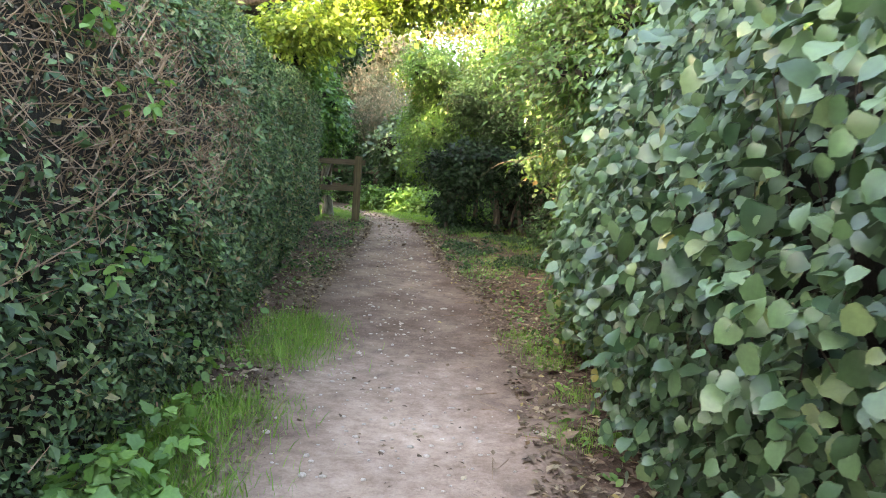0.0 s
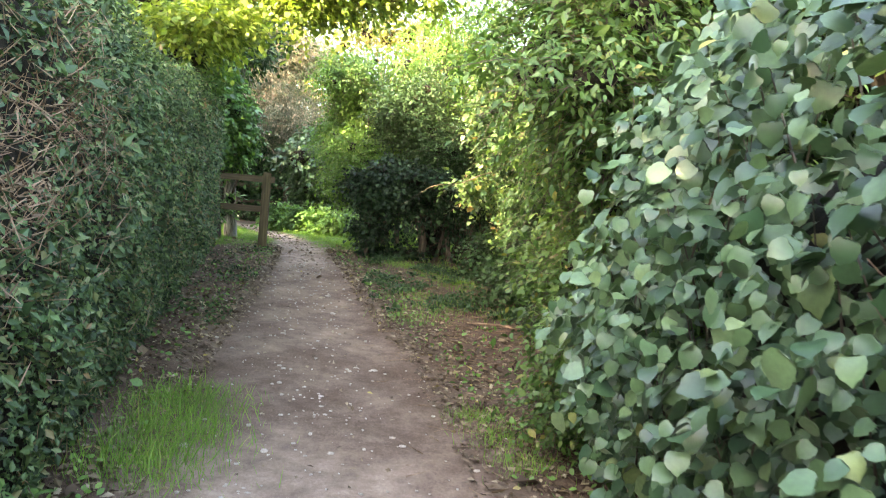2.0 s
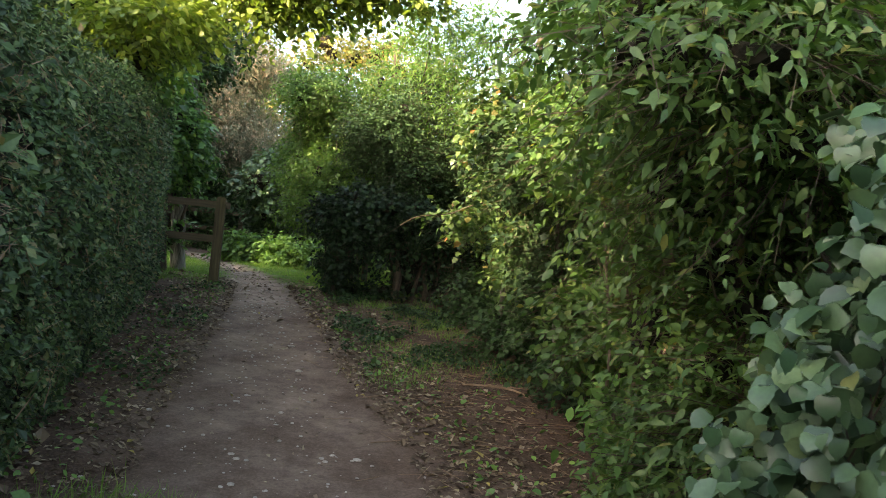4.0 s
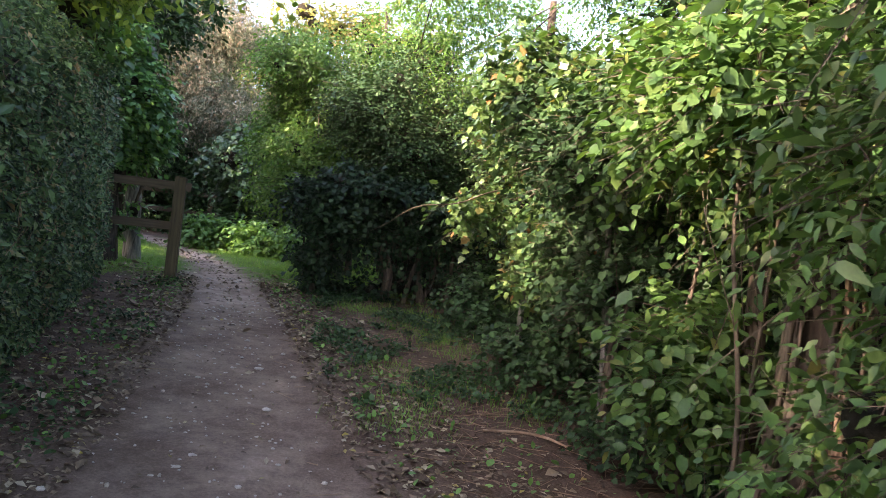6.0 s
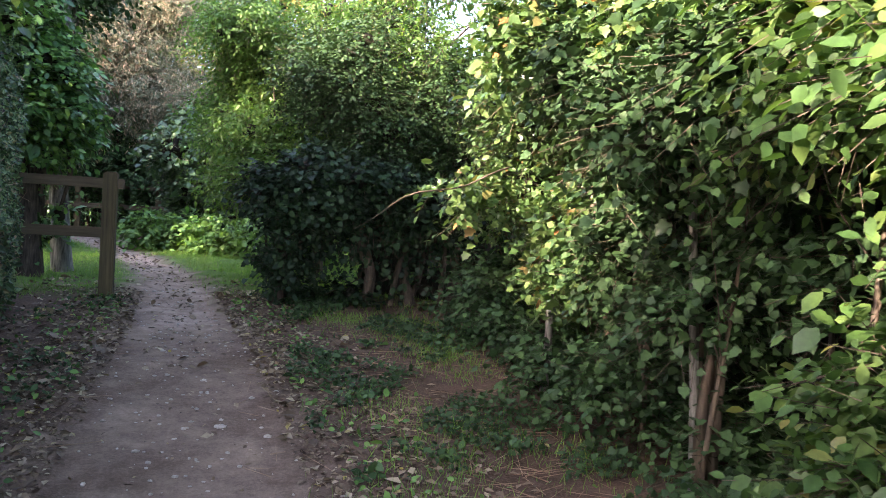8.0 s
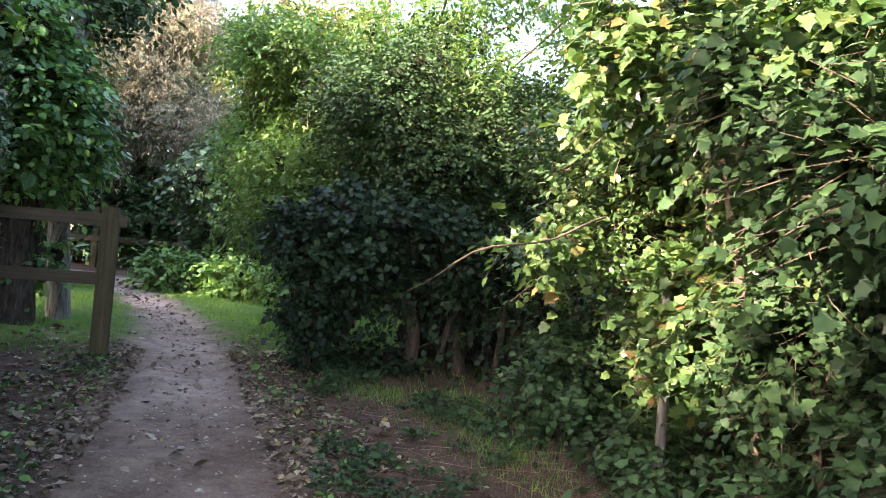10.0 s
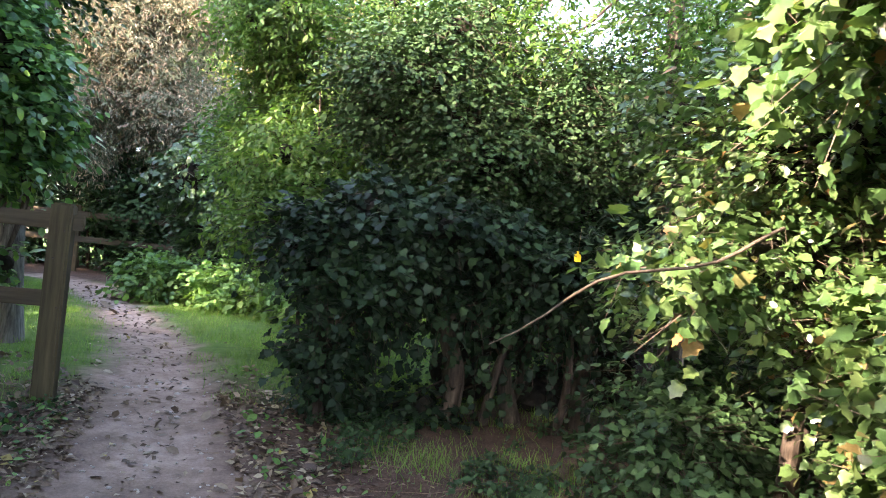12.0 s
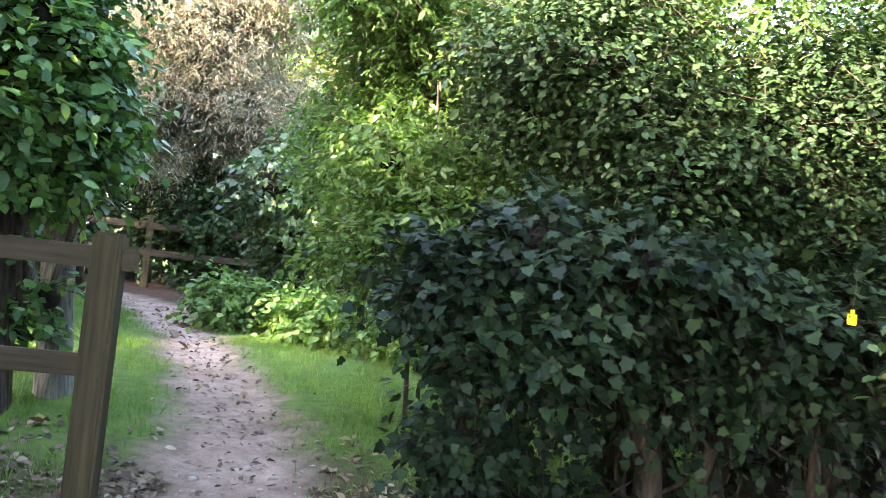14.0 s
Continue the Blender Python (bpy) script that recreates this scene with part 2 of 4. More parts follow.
def leaves_mesh(name, rng, pts, normals, size, kind, droop=0.5, jitter=0.6, spread=0.35, along=None):
    tv, tf = LEAF[kind]
    b, a, n = leaf_axes(rng, normals, droop, jitter, along)
    s = (size * np.exp(rng.normal(0, spread, len(pts))))[:, None, None]
    v = pts[:, None, :] + s * (tv[None, :, :1] * b[:, None, :] + tv[None, :, 1:2] * a[:, None, :] + tv[None, :, 2:] * n[:, None, :])
    f = tf[None] + (np.arange(len(pts)) * len(tv))[:, None, None]
    return arrays_mesh(name, v.reshape(-1, 3), f.reshape(-1, 3), len(tv) > 4)


def sticks_mesh(name, p, q, r0, r1):
    """Many thin three-sided twigs from p to q."""
    w = unit(q - p)
    side = unit(np.cross(w, np.where(np.abs(w[:, 2:]) > 0.9, [[1.0, 0, 0]], [[0, 0, 1.0]])))
    up = np.cross(side, w)
    ring = [math.cos(2.094 * i) * side + math.sin(2.094 * i) * up for i in range(3)]
    r0, r1 = np.reshape(r0, (-1, 1)), np.reshape(r1, (-1, 1))
    v = np.stack([p + r0 * c for c in ring] + [q + r1 * c for c in ring], axis=1)
    f = np.array([(0, 1, 4), (0, 4, 3), (1, 2, 5), (1, 5, 4), (2, 0, 3), (2, 3, 5), (3, 4, 5)])
    f = f[None] + (np.arange(len(p)) * 6)[:, None, None]
    return arrays_mesh(name, v.reshape(-1, 3), f.reshape(-1, 3))


def tube_mesh(name, line, radii, sides=10, rough=0.08, seed=0):
    """A tapered, uneven trunk or limb along a line of points."""
    line, radii = np.array(line, float), np.array(radii, float)
    k = max(2, int(np.sum(np.linalg.norm(np.diff(line, axis=0), axis=1)) / 0.12))
    u, uu = np.linspace(0, 1, len(line)), np.linspace(0, 1, k + 1)
    c = np.stack([np.interp(uu, u, line[:, i]) for i in range(3)], axis=1)
    for _ in range(3):
        c[1:-1] = (c[:-2] + 2 * c[1:-1] + c[2:]) / 4
    r = np.interp(uu, u, radii)
    rng = np.random.default_rng(seed)
    ph = rng.uniform(0, 6.28, 4)
    d = unit(np.gradient(c, axis=0))
    ref = np.array([[0.0, 1.0, 0.0]]) if abs(d[0][1]) < 0.8 else np.array([[1.0, 0, 0]])
    s = unit(np.cross(d, ref))
    t = np.cross(s, d)
    ang = np.linspace(0, 2 * math.pi, sides, endpoint=False)
    wob = 1 + rough * (np.sin(3 * ang[None] + ph[0] + 2 * uu[:, None]) + np.sin(5 * ang[None] + ph[1] - 9 * uu[:, None]) * 0.6 + np.sin(2 * ang[None] + 14 * uu[:, None] + ph[2]) * 0.6)
    v = c[:, None] + (r[:, None] * wob)[..., None] * (np.cos(ang)[None, :, None] * s[:, None] + np.sin(ang)[None, :, None] * t[:, None])
    q = []
    for i in range(k):
        for j in range(sides):
            a, b = i * sides + j, i * sides + (j + 1) % sides
            q.append((a, b, b + sides, a + sides))
    return arrays_mesh(name, v.reshape(-1, 3), q, True)


def ellipsoid_sprays(rng, clumps, sprays, per, spread=0.09, inner=0.55):
    """Leafy shoots over the outer part of many ellipsoids (x, y, z, rx, ry, rz): each arches outward and hangs at its tip, with leaves to both sides."""
    clumps = np.array(clumps, float)
    area = (clumps[:, 3] * clumps[:, 4] + clumps[:, 4] * clumps[:, 5] + clumps[:, 3] * clumps[:, 5])
    which = rng.choice(len(clumps), sprays, p=area / area.sum())
    d = unit(rng.normal(0, 1, (sprays, 3)))
    r = rng.uniform(inner, 1.0, (sprays, 1)) + 0.12 * np.abs(rng.normal(0, 1, (sprays, 1))) ** 2
    c = clumps[which]
    root = c[:, :3] + d * np.minimum(r, 1.35) * c[:, 3:]
    way = unit(d * [1.0, 1.0, 0.45] + rng.normal(0, 0.45, (sprays, 3)) + [0, 0, 0.25])
    length = spread * rng.uniform(1.8, 4.6, (sprays, 1))
    side = unit(np.cross(way, [[0, 0, 1.0]]) + 1e-4)
    pts, nor, along = [], [], []
    for k in range(per):
        u = (k + 0.6) / per
        at = root + way * length * u + np.array([0, 0, -0.42]) * length * u * u
        hand = side * (1 if k % 2 else -1) * (0.2 if k == per - 1 else 0.9)
        pts.append(at + rng.normal(0, 0.12 * spread, at.shape))
        along.append(way * 0.7 + hand)
        nor.append(d * 0.45 + np.array([0, 0, 0.85]))
    tip = root + way * length + np.array([0, 0, -0.42]) * length
    return np.concatenate(pts), np.concatenate(nor), np.concatenate(along), root, tip


def clump_field(rng, n, centre, spread, size, squash=0.8):
    """n ellipsoids scattered through a box-like region."""
    c = np.array(centre) + rng.uniform(-1, 1, (n, 3)) * np.array(spread)
    s = size * rng.uniform(0.6, 1.25, (n, 1)) * np.array([[1, 1, squash]])
    return np.concatenate([c, s], axis=1)


def thing(name, label, category, at=(0, 0, 0), group="", kind=""):
    ob = new(name)
    ob.location = at
    ob.empty_display_size = 0.1
    return tagged(ob, label, category, group, kind)


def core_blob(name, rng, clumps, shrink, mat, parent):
    """The inside of a bush, painted near-black for shade: one lumpy mesh of shrunken clumps."""
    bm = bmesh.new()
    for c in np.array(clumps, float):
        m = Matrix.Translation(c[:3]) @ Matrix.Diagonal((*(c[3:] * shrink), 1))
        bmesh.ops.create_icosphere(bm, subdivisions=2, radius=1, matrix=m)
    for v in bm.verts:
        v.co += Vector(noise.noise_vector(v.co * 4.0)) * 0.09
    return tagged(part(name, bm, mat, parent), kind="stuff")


# ---- ground ----
def build_ground():
    def steps(lo, hi, dense_lo, dense_hi, fine, coarse):
        a = list(np.arange(dense_lo, dense_hi, fine))
        g, s = dense_hi, coarse
        while g < hi:
            a.append(g); g += s; s *= 1.35
        g, s = dense_lo - coarse, coarse
        while g > lo:
            a.insert(0, g); g -= s; s *= 1.35
        return np.array([lo, *a, hi])
    xs, ys = steps(-900, 900, -5, 4, 0.06, 0.3), steps(-900, 1500, -1, 26, 0.07, 0.4)
    X, Y = np.meshgrid(xs, ys)
    Z = ground_z(X, Y)
    rng = np.random.default_rng(5)
    Z += rng.normal(0, 0.0016, Z.shape)
    n, m = len(ys), len(xs)
    i = (np.arange(n - 1)[:, None] * m + np.arange(m - 1)[None]).ravel()
    quads = np.stack([i, i + 1, i + m + 1, i + m], axis=1)
    me = arrays_mesh("ground", np.stack([X, Y, Z], axis=-1).reshape(-1, 3), quads, True)
    d = np.abs(X - path_mid(Y)) / path_half(Y)
    edge_and_shade = np.clip((1.42 - d + 0.34 * wobble(X, Y, 2.1) + 0.24 * wobble(X, Y, 7.3)) / 0.95, 0, 1)
    # less dirt under the trees: litter-dark soil plus canopy shade painted into the colour
    edge_and_shade *= np.interp(Y, [4.4, 6.6, 13.0, 15.5], [1.0, 0.3, 0.4, 1.0]) + 0.2 * wobble(X, Y, 3.3) * (Y > 5.5)
    edge_and_shade = np.clip(edge_and_shade, 0, 1)
    green = np.clip((Y - 15.1 + 0.5 * wobble(X, Y, 1.5)) / 1.2, 0, 1) * np.clip((23.8 - Y) / 0.8, 0, 1)
    green = np.maximum(green, np.clip((Y - 26.5) / 2, 0, 1))
    green = np.maximum(green, np.clip((np.abs(X + 0.5) - 5.5) / 1.5, 0, 1))
    for key, values in (("trodden", edge_and_shade), ("turf", green * (1 - edge_and_shade))):
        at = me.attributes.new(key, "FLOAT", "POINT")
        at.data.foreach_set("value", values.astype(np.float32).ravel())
    mat, nt, b, out = material("woodland_ground")
    def attr(key):
        a = nt.nodes.new("ShaderNodeAttribute")
        a.attribute_name = key
        return a.outputs["Fac"]
    fine, mid, big = noise_tex(nt, 55, 6, 0.7), noise_tex(nt, 9, 5, 0.65), noise_tex(nt, 1.1, 4, 0.6)
    dirt = ramp(nt, mid, [(0.28, (0.245, 0.18, 0.142)), (0.5, (0.365, 0.28, 0.225)), (0.72, (0.46, 0.365, 0.30))])
    dirt = mix(nt, 1.0, dirt, ramp(nt, fine, [(0.3, (0.84, 0.83, 0.82)), (0.7, (1.12, 1.12, 1.12))]), "MULTIPLY")
    dirt = mix(nt, 1.0, dirt, ramp(nt, big, [(0.3, (0.72, 0.68, 0.64)), (0.65, (1.15, 1.14, 1.12))]), "MULTIPLY")
    soil = ramp(nt, fine, [(0.25, (0.034, 0.022, 0.016)), (0.5, (0.082, 0.054, 0.04)), (0.75, (0.15, 0.105, 0.08))])
    soil = mix(nt, 1.0, soil, ramp(nt, mid, [(0.3, (0.7, 0.7, 0.7)), (0.7, (1.25, 1.2, 1.15))]), "MULTIPLY")
    turf = ramp(nt, mid, [(0.25, (0.05, 0.09, 0.02)), (0.5, (0.08, 0.15, 0.03)), (0.8, (0.13, 0.20, 0.045))])
    tone = mix(nt, attr("turf"), soil, turf)
    # the dirt share also carries the painted shade of the tree stretch
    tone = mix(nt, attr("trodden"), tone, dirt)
    nt.links.new(tone, b.inputs["Base Color"])
    b.inputs["Roughness"].default_value = 0.95
    b.inputs["Specular IOR Level"].default_value = 0.15
    height = math_node(nt, "ADD", fine, math_node(nt, "MULTIPLY", mid, 2.0))
    bump(nt, b, height, 0.7, 0.012)
    ob = linked("ground", me, mat)
    tagged(ob, "worn pale earth path between leaf-littered woodland soil and grass", "ground", kind="structure")


build_ground()


# ---- plants: builders ----
def build_hedge(name, label, y0, y1, face, height, depth, side, seed, foot=0.0):
    """A clipped hedge: a near-black inside that paints its shade, a skin of leaves; face(y) is the x of its path side,
    side is +1 where the path lies at larger x.
    """
    rng = np.random.default_rng(seed)
    hedge = thing(name, label, "hedge")
    ny, nz = int((y1 - y0) / 0.16), 16
    ys, hs = np.linspace(y0, y1, ny), np.linspace(0, 1, nz)
    v, f = [], []
    for y in ys:
        base, top = float(lift(y)) - 0.05, height(y)
        ring = []
        for h in hs:
            out = 0.10 * math.sin(math.pi * min(1, h * 1.1)) - 0.16 - 0.22 * max(0, h - 0.88) / 0.12 - foot * max(0, 1 - h / 0.5)
            ring.append((face(y) + side * (out + 0.07 * wobble(y * 1.1, h * 5, 1.6)), y, base + h * (top - 0.12)))
        for h in hs[::-1]:
            ring.append((face(y) - side * (depth - 0.25 * max(0, h - 0.9) / 0.1), y, base + h * (top - 0.12)))
        v += ring
    k = 2 * nz
    for i in range(ny - 1):
        for j in range(k):
            a, b = i * k + j, i * k + (j + 1) % k
            f.append((a, b, b + k, a + k))
    for i in (0, ny - 1):
        for j in range(nz - 1):
            f.append((i * k + j, i * k + j + 1, i * k + k - 2 - j, i * k + k - 1 - j))
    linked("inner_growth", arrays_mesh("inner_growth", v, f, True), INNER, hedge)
    return hedge, rng


def face_points(rng, n, y0, y1, face, height, side, lo=0.0, hi=1.0, deep=0.10, power=1.0, foot=0.0, pocket=0.0):
    y = y0 + (y1 - y0) * rng.uniform(0, 1, n) ** power
    h = rng.uniform(lo, hi, n)
    hy = np.array([height(v) for v in y])
    fx = np.array([face(v) for v in y])
    out = 0.10 * np.sin(np.pi * np.minimum(1, h * 1.1)) - 0.10 - 0.2 * np.maximum(0, h - 0.9) / 0.1
    out = out - foot * np.maximum(0, 1 - h / 0.5) + pocket * wobble(y, h * 2.5, 4.3)
    x = fx + side * (out + 0.08 * wobble(y * 1.1, h * 5, 1.6) + 0.035 * wobble(y, h * 2.5, 7) + deep * 0.45 * np.clip(rng.normal(0, 1, n), -2.2, 1.1))
    return np.stack([x, y, lift(y) + h * hy], axis=1), h


def left_face(y):
    return float(np.interp(y, [-9, 0, 5, 8, 11, 14.4], [-1.6, -1.52, -1.48, -1.83, -2.12, -2.42]))


def left_height(y):
    return 2.48 + 0.06 * math.sin(y * 1.3) + (0.25 if y < 3 else 0.25 * max(0, 1 - (y - 3) / 3))


def build_left_hedge():
    y0, y1 = -7.0, 14.3
    hedge, rng = build_hedge("clipped_hedge", "tall clipped evergreen hedge with a browned twiggy patch, beside the path", y0, y1, left_face, left_height, 1.1, 1, 11)
    bare = lambda p, h: np.clip(1.5 * np.exp(-((h - 0.66) / 0.22) ** 2) * np.clip((7.6 - p[:, 1]) / 3.5, 0.10, 1) + 0.45 * wobble(p[:, 1] * 1.3, h * 4, 1.9) - 0.25, 0, 1)
    for name, lo, hi, n, size in (("foliage", 1.0, y1, 82000, 0.039), ("far_foliage", y0, 1.0, 14000, 0.05)):
        p, h = face_points(rng, n, lo, hi, left_face, left_height, 1)
        keep = rng.uniform(0, 1, n) > bare(p, h) * 0.8
        p = p[keep]
        me = leaves_mesh(name, rng, p, np.tile([0.7, -0.3, 0.8], (len(p), 1)), size, "kite", 0.2, 0.75, 0.35)
        linked(name, me, HOLLY, hedge, kind="stuff")
    # top skin
    n = 26000
    y = rng.uniform(1, y1, n)
    x = np.array([left_face(v) for v in y]) - rng.uniform(0.0, 1.1, n)
    z = lift(y) + np.array([left_height(v) for v in y]) - 0.05 + rng.normal(0, 0.05, n)
    me = leaves_mesh("top_foliage", rng, np.stack([x, y, z], axis=1), np.tile([0.3, 0, 1.0], (n, 1)), 0.034, "kite", 0.0, 0.8)
    linked("top_foliage", me, HOLLY, hedge, kind="stuff")
    # end skin
    n = 9000
    x = left_face(y1) - rng.uniform(0, 1.1, n)
    h = rng.uniform(0, 2.45, n)
    me = leaves_mesh("end_foliage", rng, np.stack([x, y1 + rng.normal(0.03, 0.05, n), lift(np.full(n, y1)) + h], axis=1), np.tile([0, 1.0, 0.4], (n, 1)), 0.034, "kite", 0.2, 0.8)
    linked("end_foliage", me, HOLLY, hedge, kind="stuff")
    # bare twigs
    n = 21000
    p, h = face_points(rng, n, 1.5, y1, left_face, left_height, 1, 0.05, 1.0, 0.12)
    p[:, 0] += 0.02
    keep = rng.uniform(0, 1, n) < np.clip(bare(p, h) * 0.9 + 0.06, 0, 1)
    p = p[keep]
    d = unit(np.stack([rng.uniform(0.0, 0.7, len(p)), rng.normal(0, 0.8, len(p)), rng.normal(0.15, 0.45, len(p))], axis=1))
    length = rng.uniform(0.05, 0.25, (len(p), 1))
    me = sticks_mesh("twigs", p - d * length * 0.6, p + d * length * 0.4, rng.uniform(0.0015, 0.0048, len(p)), rng.uniform(0.0008, 0.002, len(p)))
    linked("bare_twig_growth", me, TWIG, hedge, "grey-brown bare clipped twigs", "stuff")
    # dead leaves caught in the twigs
    n = 9000
    p, h = face_points(rng, n, 1.5, 13, left_face, left_height, 1, 0.1, 0.95, 0.08)
    p = p[rng.uniform(0, 1, n) < np.clip(bare(p, h) * 0.9 + 0.06, 0, 1)]
    linked("dead_foliage", leaves_mesh("dead_foliage", rng, p, np.tile([1.0, 0, 0.3], (len(p), 1)), 0.026, "kite", 0.4, 0.9), LITTER, hedge, "browned dead leaves", "stuff")


def right_face(y):
    return float(np.interp(y, [-9, 2, 3.2, 4.4, 5.0, 5.4], [1.0, 0.97, 0.93, 0.92, 1.02, 1.3]))


def right_height(y):
    return float(np.interp(y, [-9, 2.5, 4.0, 4.7, 5.2, 5.6], [2.9, 2.7, 2.3, 2.1, 1.5, 0.8]))


def build_hazel_hedge():
    y0, y1 = -7.0, 5.3
    hedge, rng = build_hedge("hazel_hedge", "dense hazel hedge with broad blue-green leaves, few yellow ones", y0, y1, lambda y: right_face(y) + 0.34, lambda y: right_height(y) * 0.92, 0.9, -1, 21, 0.3)
    groups = (("foliage", 1.0, y1, 12000, 0.051), ("far_foliage", y0, 1.0, 5000, 0.095))
    for name, lo, hi, n, size in groups:
        p, h = face_points(rng, n, lo, hi, right_face, right_height, -1, 0.02, 1.05, 0.40, 1.0, 0.34, 0.22)
        me = leaves_mesh(name, rng, p, np.tile([-0.8, -0.3, 0.85], (len(p), 1)), size, "round", 0.5, 0.62, 0.26, np.tile([-0.8, -0.1, -0.25], (len(p), 1)))
        linked(name, me, HAZEL, hedge, kind="stuff")
    # shoots that stand out of the hedge
    n = 150
    p, h = face_points(rng, n, 1.5, 5.1, right_face, right_height, -1, 0.25, 1.0, 0.1, 1.0, 0.34, 0.1)
    d = unit(np.stack([rng.uniform(-0.5, 0.1, n), rng.normal(0, 0.35, n), rng.uniform(0.4, 1.2, n)], axis=1))
    ln = rng.uniform(0.2, 0.55, (n, 1))
    linked("shoot_growth", sticks_mesh("shoots", p - d * ln * 0.8, p + d * ln * 0.35, np.full(n, 0.0045), np.full(n, 0.002)), STEM, hedge, "thin brown upright shoots", "stuff")
    # the nearest leaves, one by one
    tv, tf = LEAF["round"]
    meshes = []
    for i in range(6):
        w = tv.copy()
        w[:, 0] *= 0.88 + 0.05 * i
        w[:, 2] += 0.05 * np.sin(6 * w[:, 1] + i) * np.abs(w[:, 0])
        me = arrays_mesh("leaf", w, tf, True)
        me.materials.append(HAZEL)
        meshes.append(me)
    n = 300
    p, h = face_points(rng, n, 2.2, 5.0, right_face, right_height, -1, 0.12, 1.0, 0.12, 1.0, 0.34, 0.10)
    p[:, 0] -= 0.05
    b, a, nn = leaf_axes(rng, np.tile([-0.8, -0.35, 0.85], (n, 1)), 0.6, 0.6, np.tile([-0.8, -0.1, -0.3], (n, 1)))
    for i in range(n):
        s = 0.057 * math.exp(rng.normal(0, 0.2))
        ob = new("leaf", meshes[i % 6])
        m = Matrix.Identity(4)
        for k, axis in enumerate((b[i], a[i], nn[i])):
            for j in range(3):
                m[j][k] = axis[j] * s
        for j in range(3):
            m[j][3] = p[i][j]
        ob.parent = hedge
        ob.matrix_basis = m


def add_crown(bush, rng, clumps, leaf, mat, size, sprays, per, droop=0.5, spread=0.09, inner=0.55, jitter=0.5, stem_mat=None, twigs=4000):
    p, nrm, along, root, tip = ellipsoid_sprays(rng, clumps, sprays, per, spread, inner)
    ok = p[:, 2] > ground_z(p[:, 0], p[:, 1]) + 0.03
    me = leaves_mesh("crown", rng, p[ok], nrm[ok], size, leaf, droop, jitter, 0.24, along[ok])
    linked("crown", me, mat, bush, kind="stuff")
    # the shoots that carry the leaves
    k = min(twigs, sprays // 2)
    low = tip[:k, 2] > ground_z(tip[:k, 0], tip[:k, 1])
    linked("fine_twig_growth", sticks_mesh("twigs", root[:k][low], tip[:k][low], np.full(low.sum(), 0.0018 + size * 0.02), np.full(low.sum(), 0.001)), stem_mat or BARK, bush, kind="stuff")


def build_shrub(name, label, category, clumps, leaf, mat, size, sprays, per, seed, stems=(), droop=0.5, spread=0.09, core=0.0, stem_mat=None, group="", inner=0.55, jitter=0.5, limbs=14, twigs=4000):
    """A bush or tree: stems or trunk, limbs up into the clumps, and a crown of leaf sprays."""
    rng = np.random.default_rng(seed)
    clumps = np.array(clumps, float)
    mid = clumps[:, :3].mean(axis=0)
    bush = thing(name, label, category, group=group)
    for i, (x, y, r, tx, ty, tz) in enumerate(stems):
        z = float(ground_z(x, y)) - 0.08
        bend = rng.normal(0, 0.06, 3)
        a, b = np.array([x, y, z]), np.array([tx, ty, tz])
        line = [a, a * 0.66 + b * 0.34 + bend * [1, 1, 0], a * 0.33 + b * 0.67 - bend * [1, 1, 0], b]
        linked("trunk" if r > 0.07 else "stem", tube_mesh("trunk", line, [r * 1.25, r, r * 0.8, r * 0.45], 12 if r > 0.07 else 7, 0.10, seed + i), stem_mat or BARK, bush)
    if len(stems):
        st = np.array(stems, float)
        order = rng.permutation(len(clumps))[:limbs]
        for i in order:
            s = st[rng.integers(len(st))]
            a, b = np.array([s[0], s[1], float(ground_z(s[0], s[1]))]), s[3:6]
            start = a + (b - a) * rng.uniform(0.35, 0.85)
            end = clumps[i, :3]
            linked("limb", tube_mesh("limb", [start, start * 0.7 + end * 0.3 + rng.normal(0, 0.09, 3), start * 0.35 + end * 0.65 + rng.normal(0, 0.12, 3), end], [s[2] * 0.32, s[2] * 0.25, s[2] * 0.18, s[2] * 0.08], 6, 0.08, seed + 50 + i), stem_mat or BARK, bush)
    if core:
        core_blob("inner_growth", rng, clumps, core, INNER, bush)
    add_crown(bush, rng, clumps, leaf, mat, size, sprays, per, droop, spread, inner, jitter, stem_mat, twigs)
    return bush


def region(seed, n, centre, spread, size, squash=0.85):
    return clump_field(np.random.default_rng(seed), n, centre, spread, size, squash)


# ---- plants beside the path ----
build_left_hedge()
build_hazel_hedge()

# elder and young shrubs that follow the hazel on the same side, arching over
c = np.concatenate([region(31, 11, (1.75, 6.05, 1.6), (0.45, 0.6, 0.9), 0.40), region(32, 15, (1.7, 5.95, 3.2), (0.6, 0.65, 0.7), 0.40), region(33, 7, (0.95, 5.7, 2.9), (0.35, 0.6, 0.35), 0.28, 0.6)])
build_shrub("elder_bush", "tall elder bush with bright green narrow leaves arching over the path", "bush", c, "lance", ELDER, 0.054, 9500, 7, 34,
            [(1.9, 5.8, 0.03, 1.5, 6.0, 3.4), (2.0, 6.3, 0.035, 1.6, 6.4, 3.5), (1.7, 6.2, 0.022, 1.2, 6.0, 3.0)], 0.8, 0.09, 0.45, STEM)
